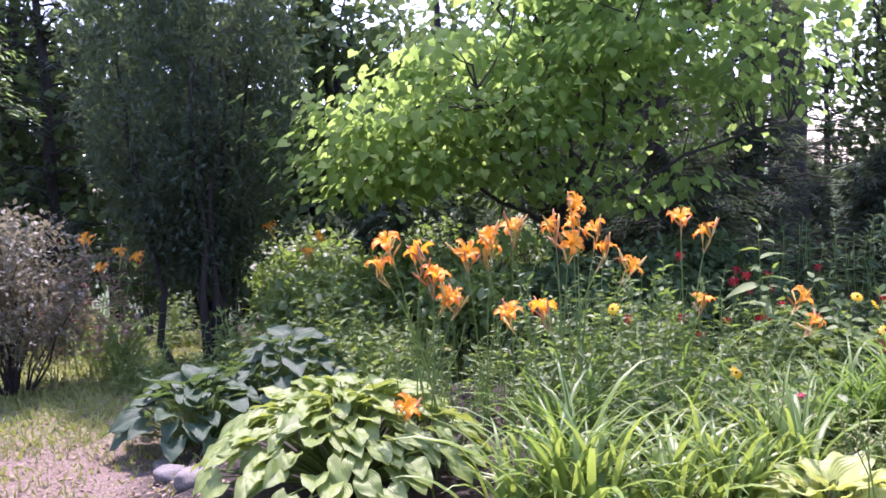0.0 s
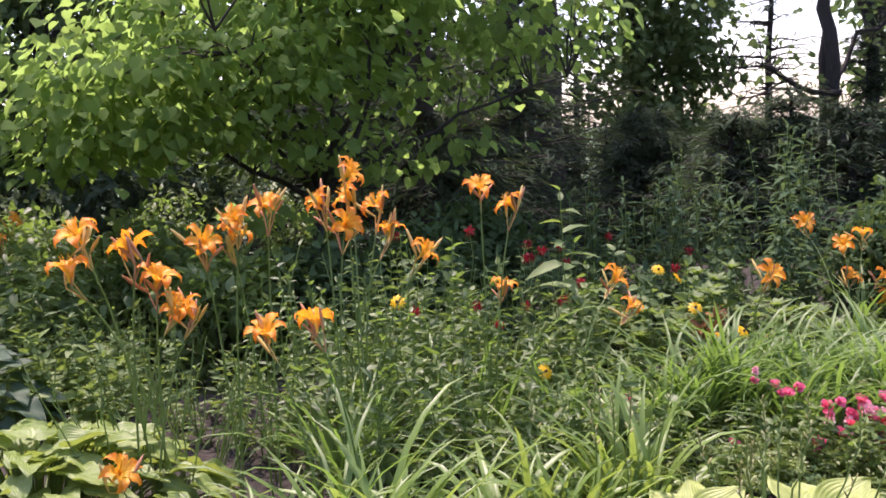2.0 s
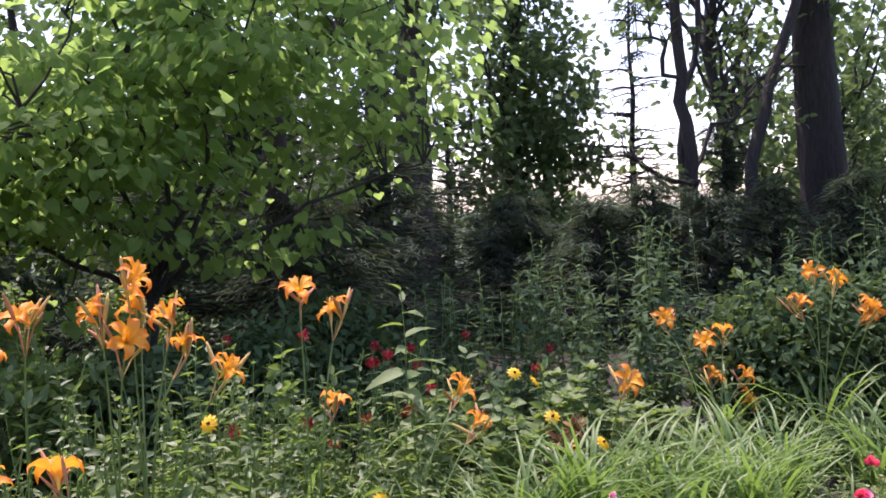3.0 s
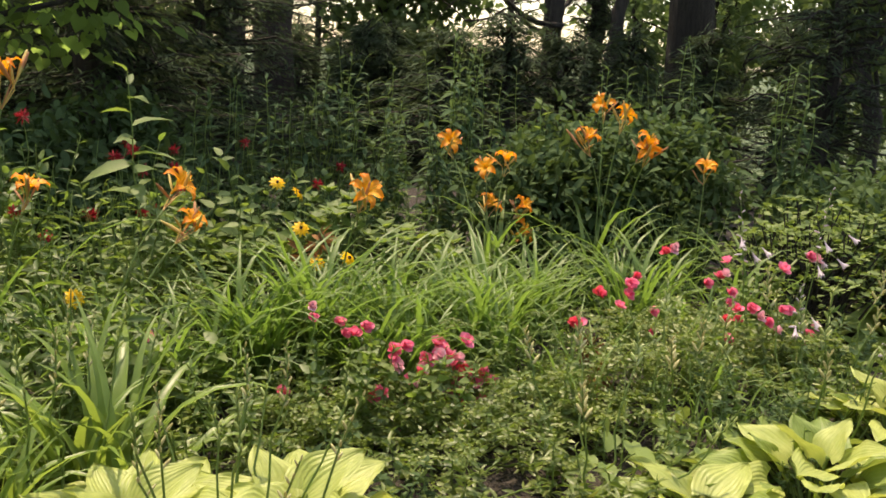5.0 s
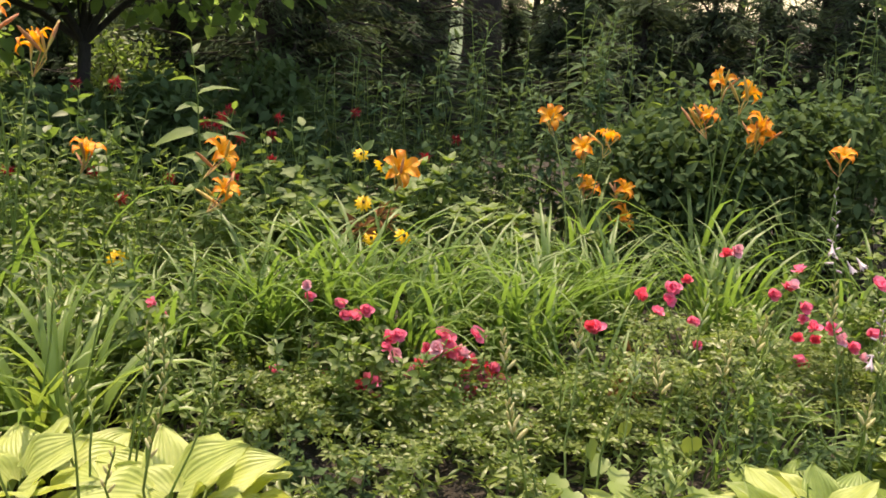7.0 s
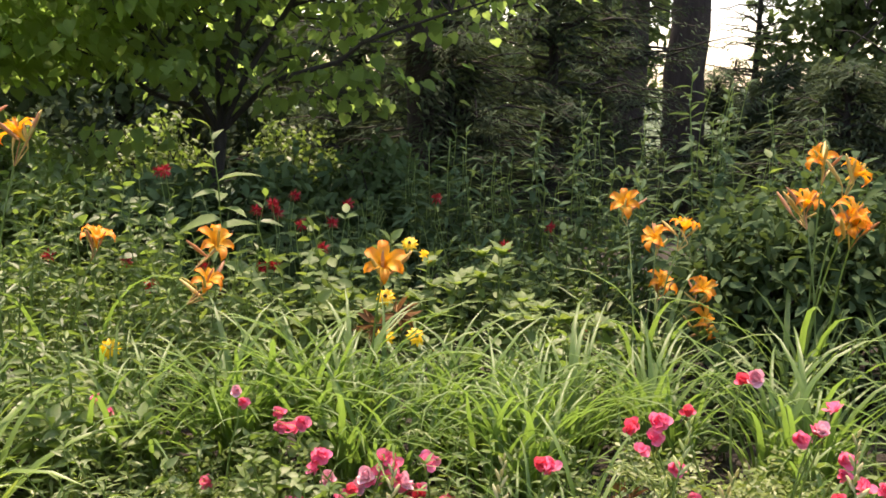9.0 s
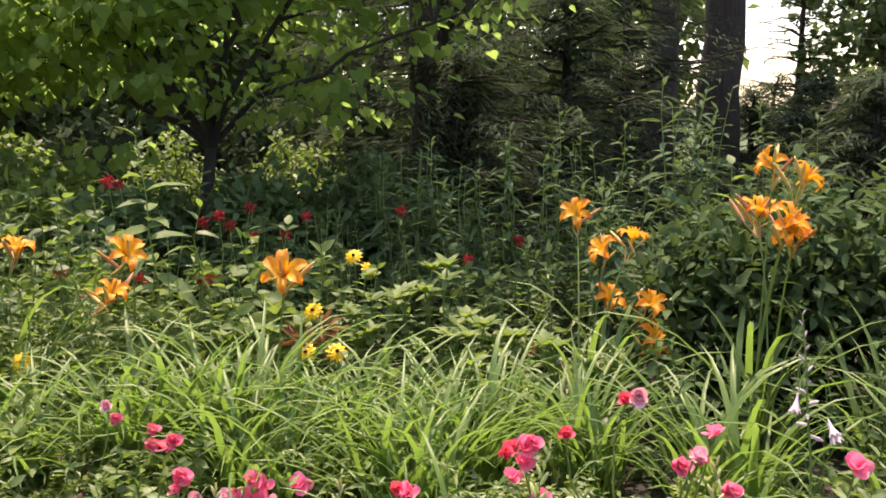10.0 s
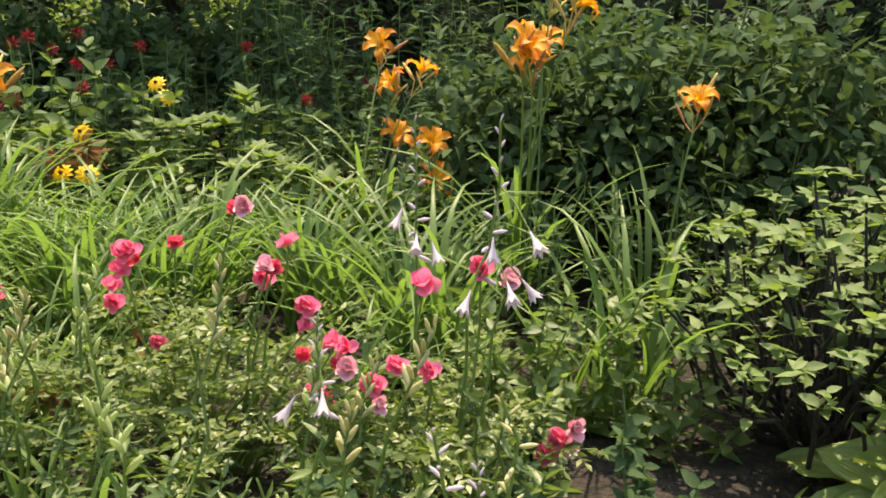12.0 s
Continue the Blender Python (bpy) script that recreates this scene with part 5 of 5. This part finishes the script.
rose_bush((3.38, 3.5), 0.42, 0.36, "rose bush with scattered bright pink blooms", [(3.17, 3.66, 0.57), (3.2, 3.55, 0.62), (3.2, 3.54, 0.585), (3.29, 3.5, 0.45), (2.93, 3.5, 0.53), (3.54, 3.45, 0.65), (3.55, 3.45, 0.65), (3.58, 3.45, 0.7), (3.61, 3.45, 0.58), (3.23, 3.45, 0.55), (3.29, 3.6, 0.63), (3.42, 3.6, 0.71), (3.67, 3.45, 0.51), (3.68, 3.45, 0.47), (3.61, 3.45, 0.48), (3.63, 3.45, 0.4), (3.65, 3.45, 0.39)], 32, 0.95)
rose_bush((3.88, 3.42), 0.3, 0.34, "rose bush with bright pink blooms among pale bells", [(3.84, 3.41, 0.66), (3.94, 3.38, 0.71), (3.99, 3.38, 0.69), (3.86, 3.38, 0.51), (3.75, 3.38, 0.47), (4.1, 3.45, 0.36), (4.08, 3.45, 0.33), (4.12, 3.46, 0.35)], 22, 1.0)
rose_bush((2.95, 3.42), 0.3, 0.22, "low rose bush with few blooms and reddish new leaves", [(3.01, 3.2, 0.1), (2.94, 3.5, 0.52)], 26)


# ---- seeding grass and round leaves at the front ----
def seed_grass(at):
    """An arching grass stem ending in a loose pale seed head."""
    x, y, z = at
    z0 = h(x - 0.12, y + 0.05)
    t = thing("seeding_grass", (x - 0.12, y + 0.05, z0), "arching grass stem with a pale seed head", "grass", "seeding grasses in the bed")
    end = np.array([0.16, -0.06, z - z0 - 0.02])
    s = np.linspace(0, 1, 9)[:, None]
    ctrl = np.array([0.02, 0, (z - z0) * 1.25])
    line = 2 * ctrl * s * (1 - s) + end * s * s
    part("stem", Bag().tube(line, np.linspace(0.0025, 0.0012, 9), 4), M_stem, t)
    u = np.repeat(np.linspace(0.62, 1, 16), 2)
    base = np.stack([np.interp(u * 8, np.arange(9), line[:, k]) for k in range(3)], -1)
    ahead = unit(line[-1] - line[-3])
    d = ahead + rng.normal(0, 0.35, base.shape)
    part("seed_head", Bag().scatter(SLIM, base, d, rng.normal(size=base.shape), rng.uniform(0.016, 0.026, len(u))), M_pale_bud, t, kind="stuff")


for spot in [(2.63, 3.75, 0.5), (2.99, 3.75, 0.49), (2.74, 3.75, 0.29), (2.32, 3.3, 0.27), (3.12, 3.3, 0.5), (3.1, 3.3, 0.62), (3.01, 3.3, 0.51)]:
    seed_grass(spot)


def round_leaves(at, n):
    """A small plant with round long-stalked leaves."""
    x, y = at
    t = thing("violet", (x, y, h(x, y)), "small plant with round smooth green leaves", "perennial", "violets at the bed edge")
    for i in range(n):
        a = i * 2.4 + x
        tip = np.array([0.075 * math.cos(a), 0.075 * math.sin(a) - 0.03, 0.1 + 0.035 * (i % 3)])
        st = part("stalk", Bag().tube(branch((0, 0, -0.01), tip, 4, 0.02, 0.03), [0.002, 0.002, 0.0018, 0.0015], 4), M_stem, t)
        part("leaf", Bag().scatter(HEART, [tip], [[math.cos(a) * 0.5, math.sin(a) * 0.5 - 0.5, -0.35]], [[0, -0.4, 1]], 0.062), M_hosta, st)


for spot, n in [((2.93, 3.2), 5), ((3.08, 3.08), 5), ((2.78, 3.12), 4)]:
    round_leaves(spot, n)


# ---- bee balm and black-eyed susans ----
def tuft_mesh():
    d = unit(rng.normal(size=(60, 3)) + np.array([0, 0, 0.35]))
    return Bag().scatter(NEEDLE, d * 0.006, d + rng.normal(0, 0.15, d.shape), rng.normal(size=d.shape), rng.uniform(0.02, 0.036, 60)).mesh("flower_head", M_bee)


def ray_mesh():
    a = np.arange(11) * 0.5712
    d = np.stack([np.cos(a), np.sin(a), np.full(11, -0.1)], -1)
    return Bag().scatter(OVATE, d * 0.005, d, np.array([0, 0, 1.0]) + np.zeros((11, 3)), 0.036).mesh("rays", M_yellow)


TUFT, RAYS = tuft_mesh(), ray_mesh()
EYE = Bag().tube([(0, 0, -0.002), (0, 0, 0.004), (0, 0, 0.009), (0, 0, 0.012)], [0.006, 0.007, 0.005, 0.001], 8).mesh("eye", M_cone)


def flowering(name, label, category, group, flowers, head, leaf_m):
    for p in flowers:
        x, y, z = p
        fx, fy = x + rng.normal(0, 0.05), y + rng.normal(0, 0.05)
        z0 = h(fx, fy)
        t = thing(name, (fx, fy, z0), label, category, group)
        q = np.array([x - fx, y - fy, z - z0])
        line = branch((0, 0, -0.02), q, 7, 0, 0.03)
        part("stem", Bag().tube(line, np.linspace(0.004, 0.002, 7), 5), M_stem, t)
        u = np.repeat(np.linspace(0.2, 0.93, 9), 2)
        base = np.stack([np.interp(u * 6, np.arange(7), line[:, k]) for k in range(3)], -1)
        an = np.arange(len(u)) * math.pi + np.repeat(np.arange(9), 2) * 1.6
        d = np.stack([np.cos(an), np.sin(an), np.full(len(u), 0.2)], -1)
        part("foliage", Bag().scatter(LANCE, base, d, np.array([0, 0, 1.0]) + rng.normal(0, 0.3, (len(u), 3)), 0.085 * (1.1 - 0.5 * u)), leaf_m, t)
        face = Vector((rng.normal(0, 0.35), -0.6 + rng.normal(0, 0.25), 0.7)).to_track_quat("Z", "Y").to_matrix().to_4x4()
        fl = part("flower_head", head, None, t, m=Matrix.Translation(q) @ face)
        if head is RAYS:
            part("eye", EYE, None, fl)


flowering("bee_balm", "bee balm with a ragged deep red flower head", "bee balm", "red bee balm", [(1.23, 5.8, 0.96), (1.88, 5.5, 0.81), (1.94, 5.6, 0.88), (1.99, 5.5, 0.76), (2.13, 5.5, 0.77), (2.12, 5.3, 0.69), (1.9, 5.1, 0.64), (2.94, 5.7, 0.64), (3.22, 5.0, 0.42), (2.6, 5.9, 0.84), (2.18, 5.7, 0.83), (1.68, 5.0, 0.66), (1.47, 5.2, 1.03), (1.5, 4.9, 0.6), (1.09, 4.9, 0.71), (1.9, 5.3, 0.88), (1.83, 5.3, 0.85), (1.4, 4.91, 0.7), (3.17, 5.92, 0.7), (1.95, 5.1, 0.65)], TUFT, M_herb_dark)
flowering("black_eyed_susan", "black-eyed flower with bright yellow rays", "coneflower", "yellow flowers", [(2.51, 5.15, 0.75), (2.59, 5.08, 0.71), (2.45, 4.7, 0.63), (2.58, 4.5, 0.54), (2.46, 4.55, 0.52), (1.53, 4.4, 0.5), (0.96, 4.68, 0.81)], RAYS, M_herb)



# ---- lawn, mulch and stones ----
def lawn():
    n = 22000
    x, y = rng.uniform(-4.6, -1.3, n), rng.uniform(3.6, 9.0, n)
    keep = rng.random(n) < np.where(y > 5.4 + 0.4 * np.sin(x * 3), 0.95, 0.3)
    x, y = x[keep], y[keep]
    d = np.stack([rng.normal(0, 0.5, len(x)), rng.normal(0, 0.5, len(x)), np.ones(len(x))], -1)
    tagged(new("lawn_grass", Bag().scatter(NEEDLE, np.stack([x, y, gz(x, y) - 0.005], -1), d, rng.normal(size=d.shape), rng.uniform(0.03, 0.075, len(x))).mesh("lawn_grass", M_grassblade)), "thin patchy sunlit lawn grass beside the bed", "grass", kind="stuff")
    n = 5000
    x, y = rng.uniform(-4.0, -0.9, n), rng.uniform(3.0, 6.4, n)
    d = np.stack([rng.normal(0, 1, n), rng.normal(0, 1, n), rng.normal(0, 0.12, n)], -1)
    tagged(new("bark_mulch", Bag().scatter(SMALL, np.stack([x, y, gz(x, y) + 0.012], -1), d, np.array([0, 0, 1.0]) + rng.normal(0, 0.3, (n, 3)), rng.uniform(0.015, 0.045, n)).mesh("bark_mulch", M_chip)), "loose brown bark mulch and dry leaf litter", "mulch", kind="stuff")


lawn()


def stone(at, size):
    bm = bmesh.new()
    bmesh.ops.create_icosphere(bm, subdivisions=3, radius=1.0)
    for v in bm.verts:
        c = v.co.copy()
        v.co = c * (1 + 0.22 * noise.noise(c * 1.3 + Vector((at[0] * 5, at[1] * 3, 0))) + 0.06 * noise.noise(c * 4))
        v.co.z = max(min(v.co.z, 0.62), -0.6)
        v.co = Vector((v.co.x * size[0], v.co.y * size[1], v.co.z * size[2]))
    me = bpy.data.meshes.new("edging_stone")
    bm.to_mesh(me)
    bm.free()
    for p in me.polygons:
        p.use_smooth = True
    me.materials.append(M_stone)
    ob = new("edging_stone", me)
    ob.location = (at[0], at[1], h(*at) + size[2] * 0.4)
    ob.rotation_euler = (0, 0, at[0] * 7)
    tagged(ob, "weathered grey fieldstone edging the bed", "stone", "stones edging the bed")


for spot, size in [((-1.42, 4.5), (0.11, 0.08, 0.06)), ((-1.55, 4.75), (0.08, 0.06, 0.045)), ((-1.2, 4.2), (0.12, 0.09, 0.07)), ((-2.6, 7.2), (0.12, 0.1, 0.07)), ((0.35, 6.6), (0.14, 0.1, 0.08)), ((-1.0, 3.6), (0.12, 0.1, 0.07))]:
    stone(spot, size)
